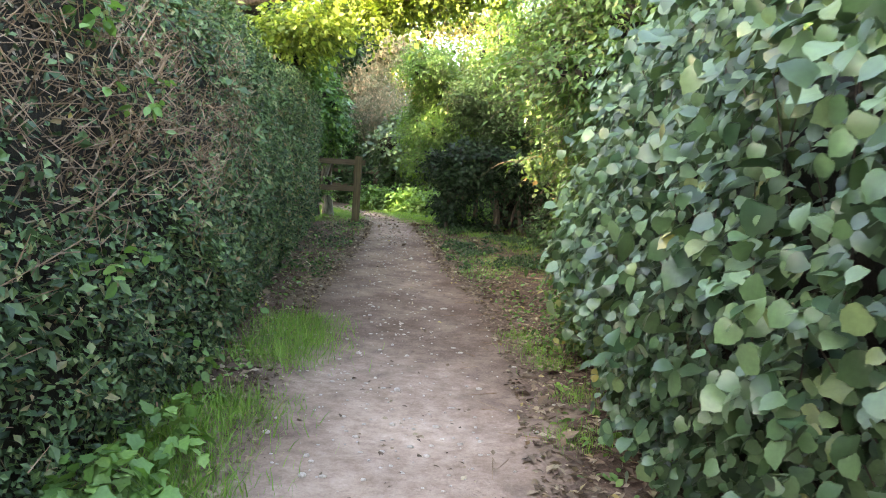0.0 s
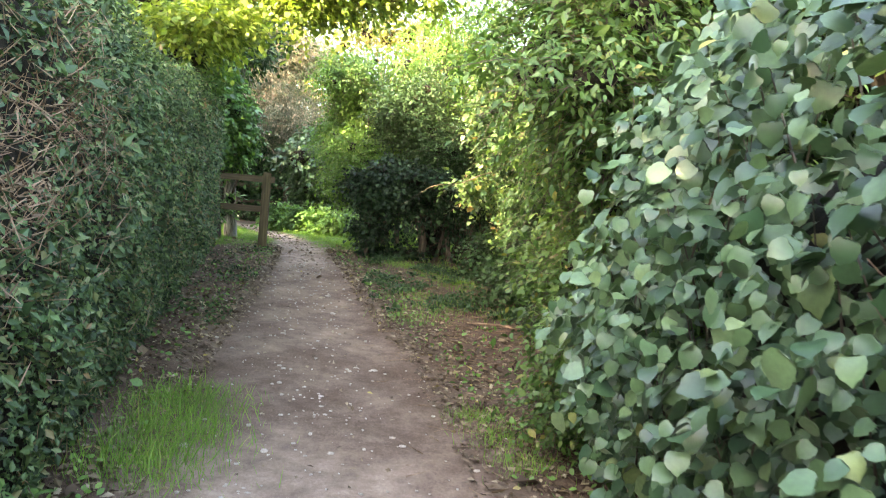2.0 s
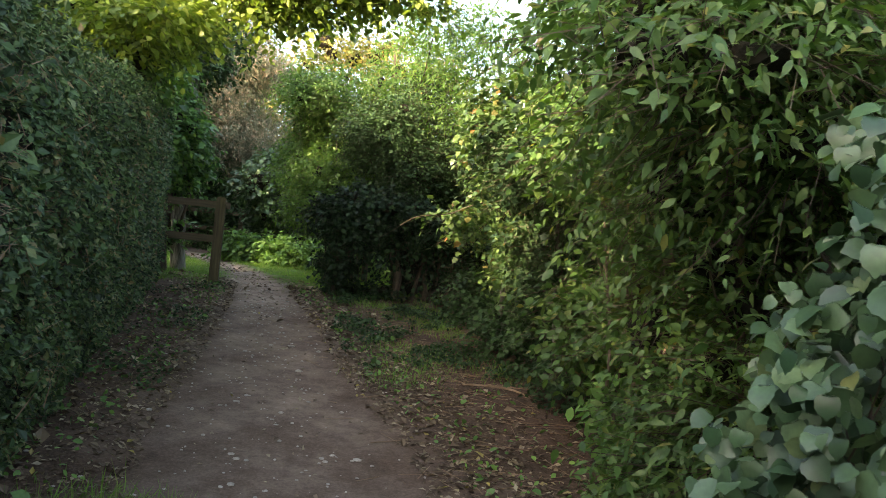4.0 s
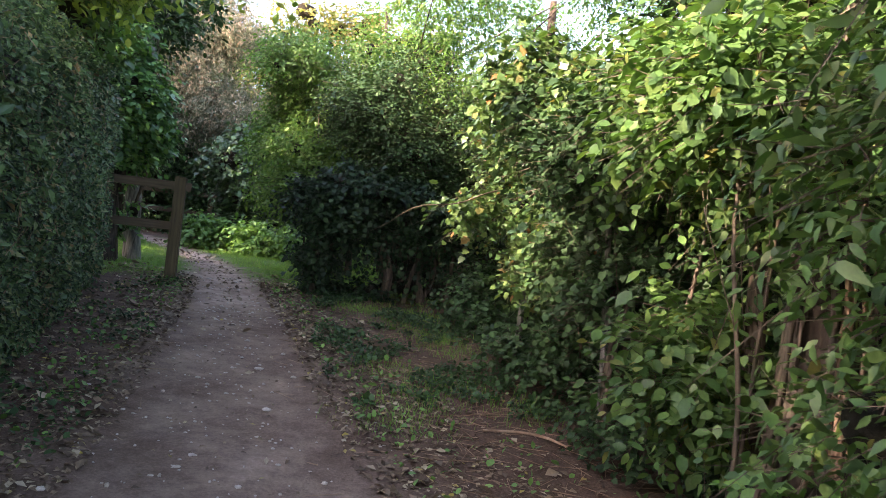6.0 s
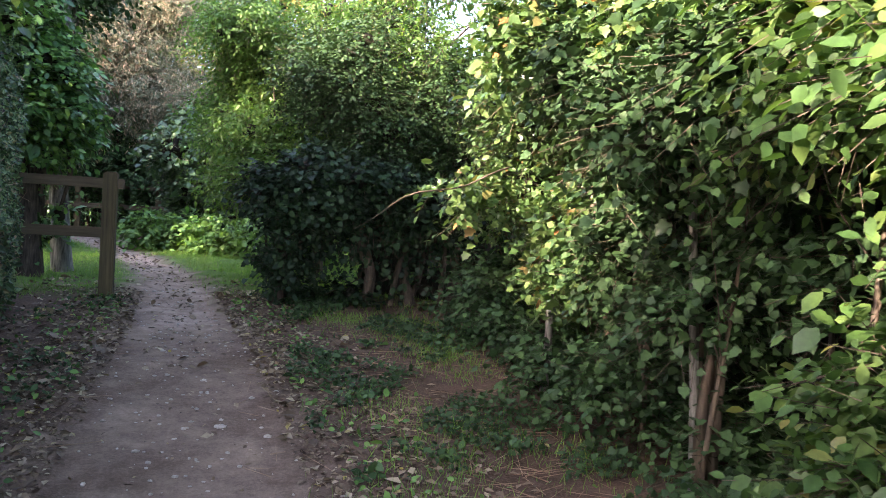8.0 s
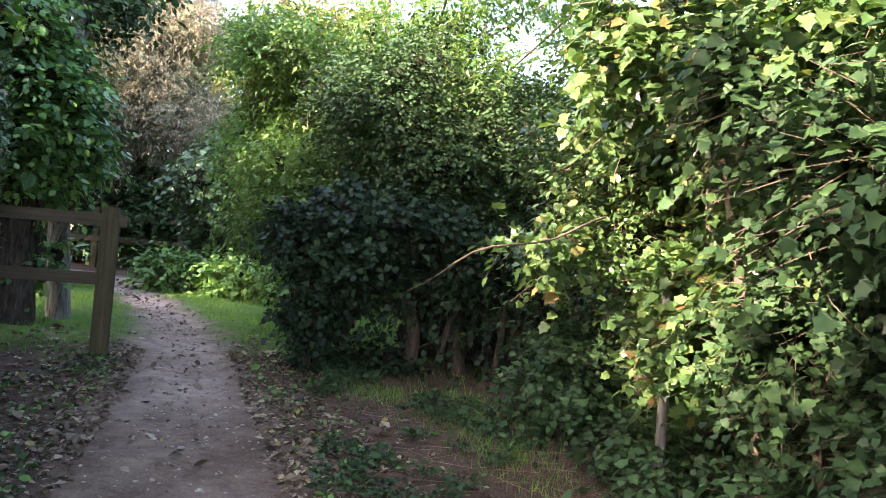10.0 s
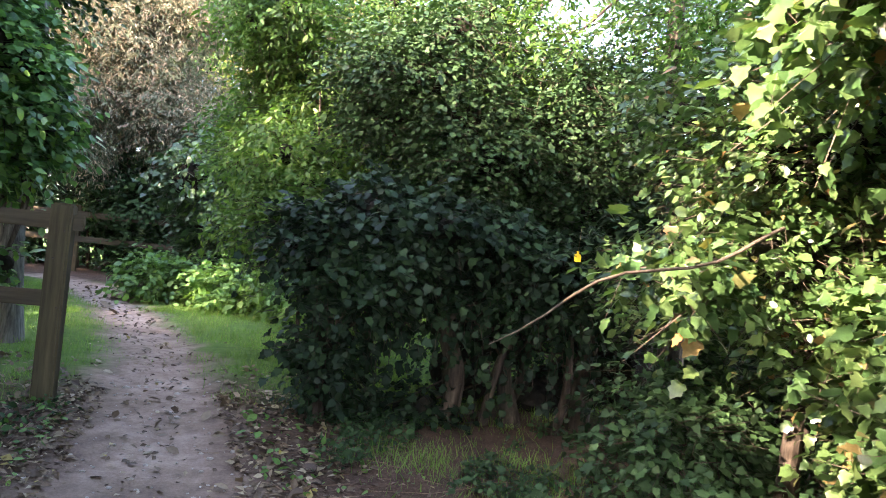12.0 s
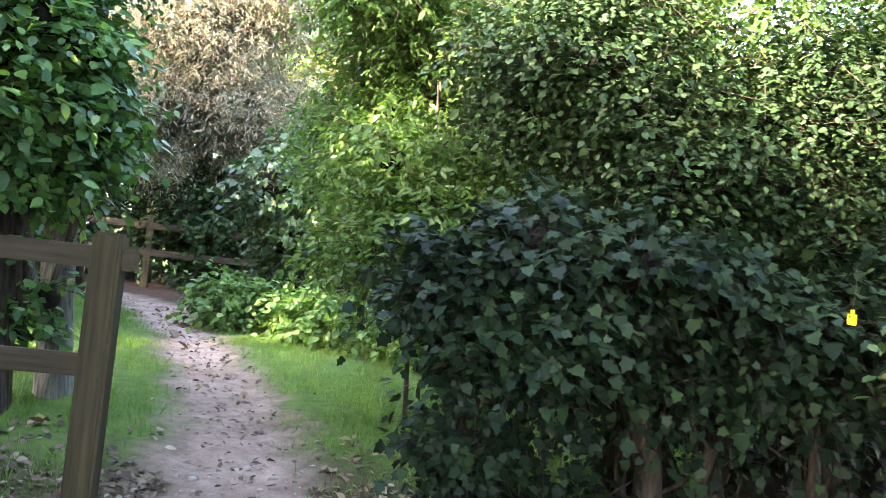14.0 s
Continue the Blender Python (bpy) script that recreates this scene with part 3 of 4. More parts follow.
# low growth between the hazel and the saplings
build_shrub("privet_bush", "leafy green privet bush reaching down to the soil", "bush", np.concatenate([region(351, 20, (1.5, 5.95, 1.15), (0.2, 0.75, 0.65), 0.24), region(352, 7, (2.1, 6.8, 1.0), (0.3, 0.3, 0.35), 0.24)]), "oval", ELDER, 0.042, 4200, 6, 353,
            [(1.7, 6.5, 0.014, 1.6, 6.5, 1.6), (1.9, 7.1, 0.016, 1.8, 7.1, 1.9)], 0.6, 0.08, 0.55, STEM)
# ash saplings before the ivy-clad trunk
c = np.concatenate([region(35, 13, (1.62, 8.1, 2.75), (0.32, 0.5, 0.32), 0.23), region(36, 7, (1.8, 8.3, 1.45), (0.25, 0.3, 0.25), 0.2), region(361, 8, (1.9, 8.9, 2.9), (0.4, 0.4, 0.4), 0.26)])
build_shrub("ash_sapling", "multi-stemmed ash sapling with light green leaves and thin brown stems", "bush", c, "oval", ELDER, 0.062, 2900, 7, 37,
            [(1.52, 7.75, 0.011, 1.46, 7.7, 3.1), (1.66, 7.9, 0.010, 1.72, 7.8, 3.0), (1.95, 8.75, 0.014, 1.8, 8.8, 3.3)], 0.7, 0.09, 0.0, STEM)
ivy_trunk = build_shrub("ivy_clad_tree", "rough brown tree trunk wrapped in dry ivy stems", "tree", np.concatenate([region(38, 20, (2.7, 9.0, 5.3), (1.2, 1.6, 1.0), 0.6), region(40, 16, (2.15, 7.9, 3.6), (0.26, 0.22, 0.5), 0.2), region(401, 3, (1.95, 7.64, 2.3), (0.2, 0.05, 0.5), 0.1)]), "oval", DARK_TREE, 0.09, 2600, 6, 39,
            [(1.98, 7.78, 0.13, 1.98, 7.85, 5.2), (2.2, 7.98, 0.10, 2.35, 8.2, 5.2), (1.84, 7.98, 0.05, 1.78, 8.1, 4.8)], 0.6, 0.11)
rng = np.random.default_rng(391)
for i in range(26):
    z = float(ground_z(1.98, 7.78)) - 0.05
    a = rng.uniform(0, 6.28) + np.cumsum(rng.normal(0, 0.22, 8))
    r = 0.155 + rng.uniform(0, 0.05, 8) + np.array([0.10, 0.05, 0.02, 0, 0, 0, 0, 0])
    line = np.stack([1.98 + r * np.cos(a), 7.78 + r * np.sin(a), z + np.linspace(0, rng.uniform(1.6, 3.9), 8)], axis=1)
    linked("ivy_stem", tube_mesh("ivy_stem", line, np.linspace(rng.uniform(0.012, 0.024), 0.006, 8), 5, 0.1, 392 + i), TWIG if i % 3 == 0 else STEM, ivy_trunk)
# dense green shrubs in front of the sycamore
c = np.concatenate([region(411, 18, (2.35, 9.7, 2.3), (0.4, 0.8, 0.55), 0.24), region(412, 9, (2.2, 10.6, 2.0), (0.3, 0.7, 0.25), 0.2), region(413, 9, (1.95, 9.9, 2.95), (0.4, 0.8, 0.3), 0.22)])
build_shrub("dogwood_shrub", "dense mid-green shrub with bare twiggy stems at its foot", "bush", c, "lobed", DARK_TREE, 0.05, 6800, 6, 414,
            [(1.98, 9.98, 0.028, 2.05, 9.9, 2.7), (2.06, 10.06, 0.02, 2.2, 10.0, 2.6), (1.94, 9.92, 0.014, 1.9, 9.6, 2.3), (2.1, 10.8, 0.016, 2.0, 10.8, 2.2), (2.2, 9.3, 0.016, 2.1, 9.2, 2.3)], 0.7, 0.09, 0.4, STEM)
cut = thing("cut_stems", "pale cut stems standing out of the leaves", "stems", (1.9, 9.98, float(ground_z(1.9, 9.98))))
for i, (dx, dy, top, r) in enumerate([(-0.08, 0.0, 1.98, 0.022), (0.02, 0.05, 2.15, 0.02), (0.2, 0.02, 2.2, 0.024)]):
    linked("stem", tube_mesh("stem", [(dx * 0.3 + 0.1, dy, -0.06), (dx * 0.7 + 0.06, dy, 0.9), (dx, dy, top)], [r * 1.4, r * 1.1, r], 8, 0.08, 415 + i), STEM if i else PALE_BARK, cut)
# sycamore scrub, sunlit
c = np.concatenate([region(41, 26, (2.3, 11.3, 2.75), (0.5, 1.0, 0.6), 0.24), region(42, 14, (2.3, 11.9, 2.0), (0.3, 0.6, 0.25), 0.22), region(49, 4, (1.4, 12.5, 2.42), (0.25, 0.08, 0.12), 0.09), region(492, 12, (2.1, 11.2, 3.45), (0.5, 1.0, 0.35), 0.26)])
sycamore = build_shrub("sycamore_scrub", "sunlit young sycamore with pale lobed leaves above bare stems", "bush", c, "lobed", MAPLE, 0.068, 4600, 6, 43,
            [(2.3, 11.0, 0.04, 2.0, 10.9, 3.2), (2.35, 12.0, 0.04, 2.0, 11.8, 3.0), (2.2, 11.2, 0.035, 1.8, 11.4, 3.1)], 0.7, 0.09, 0.0, STEM, limbs=3)
c = region(44, 18, (2.6, 13.3, 2.7), (0.7, 0.7, 0.9), 0.38)
build_shrub("hawthorn_bush", "shaded bush with small mixed green and rusty leaves", "bush", c, "oval", MAPLE, 0.052, 3800, 6, 45,
            [(2.4, 13.2, 0.05, 2.4, 13.1, 3.2), (2.7, 13.6, 0.04, 2.8, 13.5, 3.3)], 0.6, 0.09, 0.4)
def single_leaves(parent, clumps, kind, mat, size, n, seed, toward):
    """The outermost leaves on the path side, one by one."""
    rng = np.random.default_rng(seed)
    tv, tf = LEAF[kind]
    meshes = []
    for i in range(4):
        w = tv.copy()
        w[:, 0] *= 0.9 + 0.07 * i
        w[:, 2] += 0.06 * np.sin(5 * w[:, 1] + i) * np.abs(w[:, 0])
        me = arrays_mesh("leaf", w, tf, True)
        me.materials.append(mat)
        meshes.append(me)
    d = unit(rng.normal(0, 1, (n, 3)) + np.array(toward) * 1.2)
    c = np.array(clumps)[rng.integers(0, len(clumps), n)]
    p = c[:, :3] + d * c[:, 3:] * rng.uniform(0.9, 1.15, (n, 1))
    b, a, nn = leaf_axes(rng, d * 0.6 + [0, 0, 0.7], 0.9, 0.5)
    for i in range(n):
        ob = new("leaf", meshes[i % 4])
        m = Matrix.Identity(4)
        k = size * math.exp(rng.normal(0, 0.22))
        for col, axis in enumerate((b[i], a[i], nn[i])):
            for row in range(3):
                m[row][col] = axis[row] * k
        for row in range(3):
            m[row][3] = p[i][row]
        ob.parent = parent
        ob.matrix_basis = m


single_leaves(sycamore, c, "lobed", MAPLE, 0.085, 280, 431, (-0.8, -0.5, 0.1))
# pale broken stem standing in the sun
snag = thing("broken_stem", "pale sunlit broken stem standing among the leaves", "stump", (1.88, 11.9, float(ground_z(1.88, 11.9))))
linked("stem", tube_mesh("stem", [(0, 0, -0.05), (0.02, 0, 0.5), (-0.01, 0.01, 1.30)], [0.035, 0.03, 0.028], 8, 0.12, 9), PALE_BARK, snag)
# pale young growth near the stems
build_shrub("ash_seedling", "young pale green seedlings at the foot of the stems", "bush", region(95, 10, (1.8, 7.2, 0.9), (0.25, 0.4, 0.3), 0.2), "oval", NETTLE, 0.075, 460, 6, 96, [(1.8, 7.2, 0.008, 1.8, 7.2, 1.4)], 0.7, 0.07, 0.0, STEM)
# shoots growing out of the clipped hedge
for i, (x, y, z) in enumerate([(-1.36, 3.35, 1.95), (-1.38, 3.2, 1.3), (-1.40, 4.6, 0.62), (-1.4, 3.0, 2.3)]):
    build_shrub("bramble_shoot", "pale green bramble shoot growing out of the hedge", "bramble", region(300 + i, 3, (x, y, z), (0.03, 0.10, 0.05), 0.07), "oval", NETTLE, 0.065, 5, 4, 310 + i, (), 0.6, 0.03)
# low dark growth at the foot of the shrubs
c = np.concatenate([region(46, 34, (2.25, 12.2, 1.2), (0.5, 1.7, 0.14), 0.23), region(47, 20, (2.5, 9.3, 0.85), (0.5, 1.3, 0.12), 0.27), region(48, 12, (2.3, 13.7, 1.5), (0.6, 0.4, 0.3), 0.28)])
build_shrub("bramble_patch", "low dark bramble and ivy growth at the foot of the shrubs", "bramble", c, "lobed", DARK_TREE, 0.05, 4200, 5, 48)

stick = thing("fallen_stick", "bent pale dry stick lying on the leaf litter", "stick", (1.53, 9.97, float(ground_z(1.53, 9.97))))
linked("shaft", tube_mesh("shaft", [(-0.42, 0.02, 0.03), (-0.2, 0.05, 0.035), (0.0, 0.03, 0.035), (0.06, -0.1, 0.025), (0.12, -0.3, 0.012)], [0.008, 0.010, 0.011, 0.009, 0.005], 6, 0.1, 416), TWIG, stick)
# stand-in for a sunlit yellow leaf: a small bright plate with an added cord
tag = thing("yellow_leaf_stand_in", "sunlit yellow leaf, built as a small bright plate on an added cord", "tag", (1.62, 14.45, 2.5))
bm = bmesh.new()
bmesh.ops.create_cube(bm, size=1, matrix=Matrix.Diagonal((0.046, 0.004, 0.05, 1)))
bmesh.ops.create_cube(bm, size=1, matrix=Matrix.Translation((0, 0, 0.034)) @ Matrix.Diagonal((0.018, 0.004, 0.022, 1)))
bmesh.ops.bevel(bm, geom=bm.edges[:], offset=0.0012, segments=1, affect="EDGES")
part("plate", bm, plain_material("sunlit_yellow_leaf", [(0.3, (0.62, 0.42, 0.02)), (0.7, (0.75, 0.55, 0.04))], 20, 0.45, 0.0005), tag)
linked("cord", tube_mesh("cord", [(0, 0, 0.04), (0.01, 0.0, 0.12), (0.02, 0.02, 0.22)], [0.0015, 0.0015, 0.0015], 5, 0.0, 1), TWIG, tag)
# curved dead branch leaning out of the sunlit leaves
branch = thing("dead_branch", "curved bare branch hanging out of the shrubs", "branch", (1.45, 12.2, 2.58))
linked("bough", tube_mesh("bough", [(0.2, 0.15, 0.06), (0, 0, 0), (-0.12, 0.0, -0.09), (-0.26, -0.02, -0.18), (-0.6, -0.04, -0.16), (-0.73, -0.03, -0.24), (-0.86, 0.0, -0.42), (-1.04, 0.03, -0.50)], [0.008, 0.0075, 0.007, 0.0065, 0.006, 0.005, 0.004, 0.002], 7, 0.1, 3), STEM, branch)
# overgrown fence end, hung with ivy
c = np.concatenate([region(51, 24, (1.2, 14.98, 2.45), (1.1, 0.2, 0.24), 0.26), region(53, 7, (0.06, 14.95, 1.85), (0.05, 0.06, 0.5), 0.12), region(531, 7, (-0.04, 14.95, 2.45), (0.2, 0.15, 0.14), 0.17), region(50, 5, (0.45, 15.1, 1.28), (0.35, 0.1, 0.05), 0.14)])
ivy_screen = build_shrub("ivy_screen", "ivy darkened for shade, hanging over an old fence, open below", "ivy", c, "lobed", IVY, 0.058, 4600, 5, 54,
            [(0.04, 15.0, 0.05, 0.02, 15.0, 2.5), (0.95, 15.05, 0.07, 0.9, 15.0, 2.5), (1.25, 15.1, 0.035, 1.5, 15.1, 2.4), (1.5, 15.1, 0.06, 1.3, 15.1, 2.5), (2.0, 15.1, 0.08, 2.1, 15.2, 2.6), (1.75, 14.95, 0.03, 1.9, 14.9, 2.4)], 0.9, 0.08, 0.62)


def hang_ivy(parent, seed):
    """Trailing strands of ivy under the dense top."""
    rng = np.random.default_rng(seed)
    pts, a, b = [], [], []
    for i in range(64):
        x, y, top = rng.uniform(0.0, 1.0) ** 1.4 * 2.3 - 0.08, 14.9 + rng.normal(0, 0.12), rng.uniform(2.1, 2.5)
        length = rng.uniform(0.25, 1.15) * (0.75 if 0.1 < x < 0.85 else 1.0)
        k = int(length / 0.04)
        zz = top - np.linspace(0, length, k)
        xx = x + np.cumsum(rng.normal(0, 0.008, k))
        yy = y + np.cumsum(rng.normal(0, 0.006, k))
        line = np.stack([xx, yy, zz], axis=1)
        pts.append(line + rng.normal(0, 0.02, line.shape))
        a.append(line[:-1])
        b.append(line[1:])
    p = np.concatenate(pts)
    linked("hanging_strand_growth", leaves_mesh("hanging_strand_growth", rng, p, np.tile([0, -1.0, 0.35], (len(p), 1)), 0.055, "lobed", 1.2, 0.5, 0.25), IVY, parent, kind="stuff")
    a, b = np.concatenate(a), np.concatenate(b)
    linked("strand_stem_growth", sticks_mesh("strand_stem_growth", a, b, np.full(len(a), 0.003), np.full(len(a), 0.003)), BARK, parent, kind="stuff")


hang_ivy(ivy_screen, 541)
# dark backing added behind the ivy, standing for the deep shade there
build_shrub("ivy_shade_backing", "dark backing of stems and leaves that stands for shade behind the ivy", "bush", region(542, 20, (1.9, 15.75, 1.75), (0.8, 0.2, 0.5), 0.33), "oval", IVY, 0.05, 700, 5, 543,
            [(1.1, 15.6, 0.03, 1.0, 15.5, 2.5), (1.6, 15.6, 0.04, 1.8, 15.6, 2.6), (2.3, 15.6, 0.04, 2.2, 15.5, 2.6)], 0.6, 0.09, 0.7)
c = np.concatenate([region(55, 40, (-0.1, 17.9, 4.2), (0.8, 0.6, 1.2), 0.36), region(59, 22, (0.2, 17.0, 3.0), (0.75, 0.4, 0.5), 0.32)])
build_shrub("willow_bush", "large soft green willow bush with slender leaves", "bush", c, "lance", LIME, 0.066, 11000, 7, 56,
            [(-0.05, 17.1, 0.018, -0.1, 17.0, 3.9), (0.45, 18.2, 0.05, 0.1, 18.0, 4.0), (0.7, 17.8, 0.05, 0.5, 17.8, 4.4)], 0.8, 0.1, 0.3)
c = np.concatenate([region(57, 30, (1.7, 15.9, 3.3), (1.4, 0.5, 0.75), 0.40), region(60, 9, (0.9, 16.2, 4.3), (0.5, 0.5, 0.5), 0.34)])
build_shrub("dark_thorn_tree", "dense dark green tree standing behind the ivy", "tree", c, "oval", DARK_TREE, 0.045, 14000, 6, 58,
            [(2.9, 15.9, 0.09, 2.9, 15.8, 4.5), (3.4, 16.2, 0.07, 3.5, 16.2, 4.6), (1.6, 16.4, 0.05, 1.5, 16.3, 3.8)], 0.6, 0.1, 0.35)
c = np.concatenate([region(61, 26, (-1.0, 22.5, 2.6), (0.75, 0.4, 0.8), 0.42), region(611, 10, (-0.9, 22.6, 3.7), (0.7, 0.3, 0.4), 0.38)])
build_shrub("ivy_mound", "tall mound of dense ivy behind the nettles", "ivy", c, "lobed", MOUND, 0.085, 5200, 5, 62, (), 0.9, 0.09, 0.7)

# ivy-covered trees by the fence
c = np.concatenate([region(71, 18, (-2.84, 16.75, 3.45), (0.26, 0.3, 0.65), 0.36), region(72, 10, (-3.5, 16.9, 3.6), (0.7, 0.4, 0.9), 0.45), region(70, 8, (-2.68, 16.72, 2.1), (0.10, 0.06, 0.5), 0.09)])
build_shrub("ivy_column_tree", "tree trunk wearing a dense column of glossy ivy", "tree", c, "oval", IVY_LIGHT, 0.085, 5200, 5, 73,
            [(-2.9, 16.55, 0.19, -2.95, 16.7, 4.5)], 0.9, 0.07, 0.7)
build_shrub("grey_trunk_tree", "pale grey furrowed trunk with ivy shoots", "tree", region(74, 12, (-3.2, 17.6, 5.2), (0.9, 0.7, 0.7), 0.5), "oval", DARK_TREE, 0.08, 1800, 6, 75,
            [(-2.57, 17.05, 0.105, -2.75, 17.3, 5.0)], 0.6, 0.1, 0.0, PALE_BARK)
# tree behind the clipped hedge, its bough over the path; rear clumps added to block the sun
c = np.concatenate([region(763, 22, (-3.1, 13.4, 4.5), (0.5, 0.7, 0.75), 0.4, 0.8), region(843, 10, (-3.7, 10.0, 4.4), (0.25, 0.6, 0.5), 0.34), region(77, 44, (-5.3, 11.8, 4.7), (0.6, 1.4, 1.3), 0.55)])
overhang = build_shrub("overhanging_tree", "tree behind the hedge with a sunlit bough over the path", "tree", c, "oval", ELDER, 0.08, 4800, 6, 78,
            [(-4.9, 12.0, 0.14, -4.6, 12.1, 5.2)], 0.8, 0.10, 0.55, limbs=3)
# the bough's leaves are paler than the crown's, painting the sun on them
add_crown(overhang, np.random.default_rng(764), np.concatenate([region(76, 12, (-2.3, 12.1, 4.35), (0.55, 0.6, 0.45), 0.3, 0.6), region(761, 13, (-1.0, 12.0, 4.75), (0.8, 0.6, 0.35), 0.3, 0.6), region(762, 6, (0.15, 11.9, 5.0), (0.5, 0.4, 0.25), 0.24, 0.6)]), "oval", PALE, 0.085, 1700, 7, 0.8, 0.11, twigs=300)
linked("bough", tube_mesh("bough", [(-4.7, 12.0, 4.2), (-3.2, 12.1, 4.6), (-1.6, 12.0, 4.8), (0.3, 12.0, 4.75)], [0.07, 0.05, 0.035, 0.012], 8, 0.08, 765), BARK, overhang)
# tree behind the hedge, its clumps extended out of view to block the sun
c = np.concatenate([region(79, 84, (-4.6, -1.3, 4.5), (1.3, 3.9, 1.4), 0.7), region(84, 24, (-4.3, 5.3, 3.95), (0.6, 1.5, 0.8), 0.5), region(841, 12, (-3.7, 8.7, 3.75), (0.3, 1.0, 0.2), 0.34), region(842, 11, (-4.6, 7.4, 5.2), (0.5, 1.4, 0.6), 0.26)])
build_shrub("sun_block_hedge_tree", "dark tree behind the clipped hedge, spread out of view to block the sun", "tree", c, "oval", DARK_TREE, 0.09, 9000, 6, 80,
            [(-4.6, 0.6, 0.16, -4.5, 0.8, 5.2), (-4.3, 7.6, 0.09, -4.1, 8.0, 4.8)], 0.6, 0.12, 0.7)
# canopy of a tall tree, added mostly out of view to shade this stretch
build_shrub("shade_canopy", "tall leafy canopy added over the path, mostly unseen, to shade it", "tree", np.concatenate([region(85, 64, (0.3, 9.9, 6.7), (2.7, 2.9, 0.5), 0.7, 0.6), region(86, 14, (3.6, 10.5, 5.2), (0.9, 2.5, 1.2), 0.7)]), "oval", DARK_TREE, 0.085, 13000, 6, 87,
            [(3.3, 10.6, 0.18, 2.9, 10.4, 6.0)], 0.6, 0.12, 0.0, limbs=2)
# airy tree with sky showing through
build_shrub("airy_ash_tree", "tall airy ash tree with sky showing between its sprays", "tree", np.concatenate([region(91, 36, (3.2, 16.5, 5.3), (2.2, 1.8, 1.2), 0.36, 0.7), region(92, 5, (1.6, 19.5, 5.8), (0.9, 0.8, 0.7), 0.36, 0.7)]), "lance", LIME, 0.07, 5200, 7, 93,
            [(3.9, 17.2, 0.12, 3.4, 16.8, 6.2), (1.5, 19.8, 0.08, 1.0, 19.6, 6.4)], 0.8, 0.13, 0.0, limbs=20)
# dense dark growth behind the shrubs and behind the fence
# the one at y 13.5 is added behind the hedge to block the sun
for i, (x, y, w, h) in enumerate([(3.5, 7.6, 1.0, 3.2), (3.6, 9.6, 1.0, 3.0), (3.5, 11.6, 1.0, 3.2), (3.7, 13.6, 1.0, 3.4), (-4.7, 15.6, 0.8, 3.2), (-4.5, 13.5, 0.8, 3.2), (2.9, 5.6, 0.8, 3.2)]):
    z = float(lift(y))
    build_shrub("holly_thicket", "dense dark holly thicket in deep shade", "bush", region(240 + i, 22, (x, y, z + h * 0.5), (w * 0.5, w, h * 0.45), 0.5), "oval", DARK_TREE, 0.08, 2200, 6, 260 + i, [(x, y, 0.05, x, y, z + h * 0.8)], 0.6, 0.11, 0.75, group="thicket beside the path")

# browned cypress and the wood beyond the lawn
c = np.concatenate([region(81, 44, (-3.2, 25.4, 5.6), (1.5, 0.8, 1.3), 0.42, 1.1), region(82, 14, (-3.5, 26.0, 7.4), (1.0, 0.8, 0.7), 0.45, 1.1), region(821, 14, (-2.9, 25.0, 4.2), (1.4, 0.4, 0.35), 0.32, 1.0)])
build_shrub("browned_cypress", "tall half-browned cypress with feathery drooping sprays", "tree", c, "narrow", CYPRESS, 0.085, 16000, 8, 83,
            [(-3.5, 26.6, 0.16, -3.5, 26.6, 8.0), (-2.9, 26.3, 0.07, -2.7, 26.2, 5.0), (-4.2, 26.2, 0.06, -4.5, 26.2, 5.0), (-3.2, 25.9, 0.04, -3.4, 25.8, 4.2), (-4.6, 26.6, 0.05, -4.7, 26.5, 4.6)], 1.4, 0.13, 0.0, twigs=700)
# shaded thicket behind the far fence and beside the ivy trees
# the last one is added out of sight to block sun on the path end
for i, (x, y, w, h) in enumerate([(-6.2, 25.6, 1.3, 2.6), (-4.4, 26.6, 1.3, 2.8), (-3.0, 26.0, 1.0, 2.2), (-1.9, 27.2, 1.2, 2.8), (-5.6, 22.5, 1.0, 2.8), (-5.2, 19.6, 0.9, 2.8), (0.8, 25.6, 1.3, 3.0), (3.4, 20.0, 1.2, 3.0), (-7.2, 22.8, 1.2, 3.8)]):
    z = float(lift(y))
    dense = 0.3 if i not in (1, 2) else 0.16
    build_shrub("thicket_bush", "dark leggy thicket of stems and leaves", "bush", region(200 + i, 18, (x, y, z + h * 0.6), (w * 0.8, w * 0.5, h * 0.45), 0.5), "oval", DARK_TREE, 0.10, 1700, 6, 220 + i,
                [(x + dx, y + 0.2 * k, 0.03 + 0.005 * k, x + dx * 1.3, y, z + h * 0.9) for k, dx in enumerate((-0.9, -0.6, -0.4, -0.1, 0.1, 0.3, 0.5, 0.7, 0.9))], 0.6, 0.13, dense, group="thicket round the clearing")
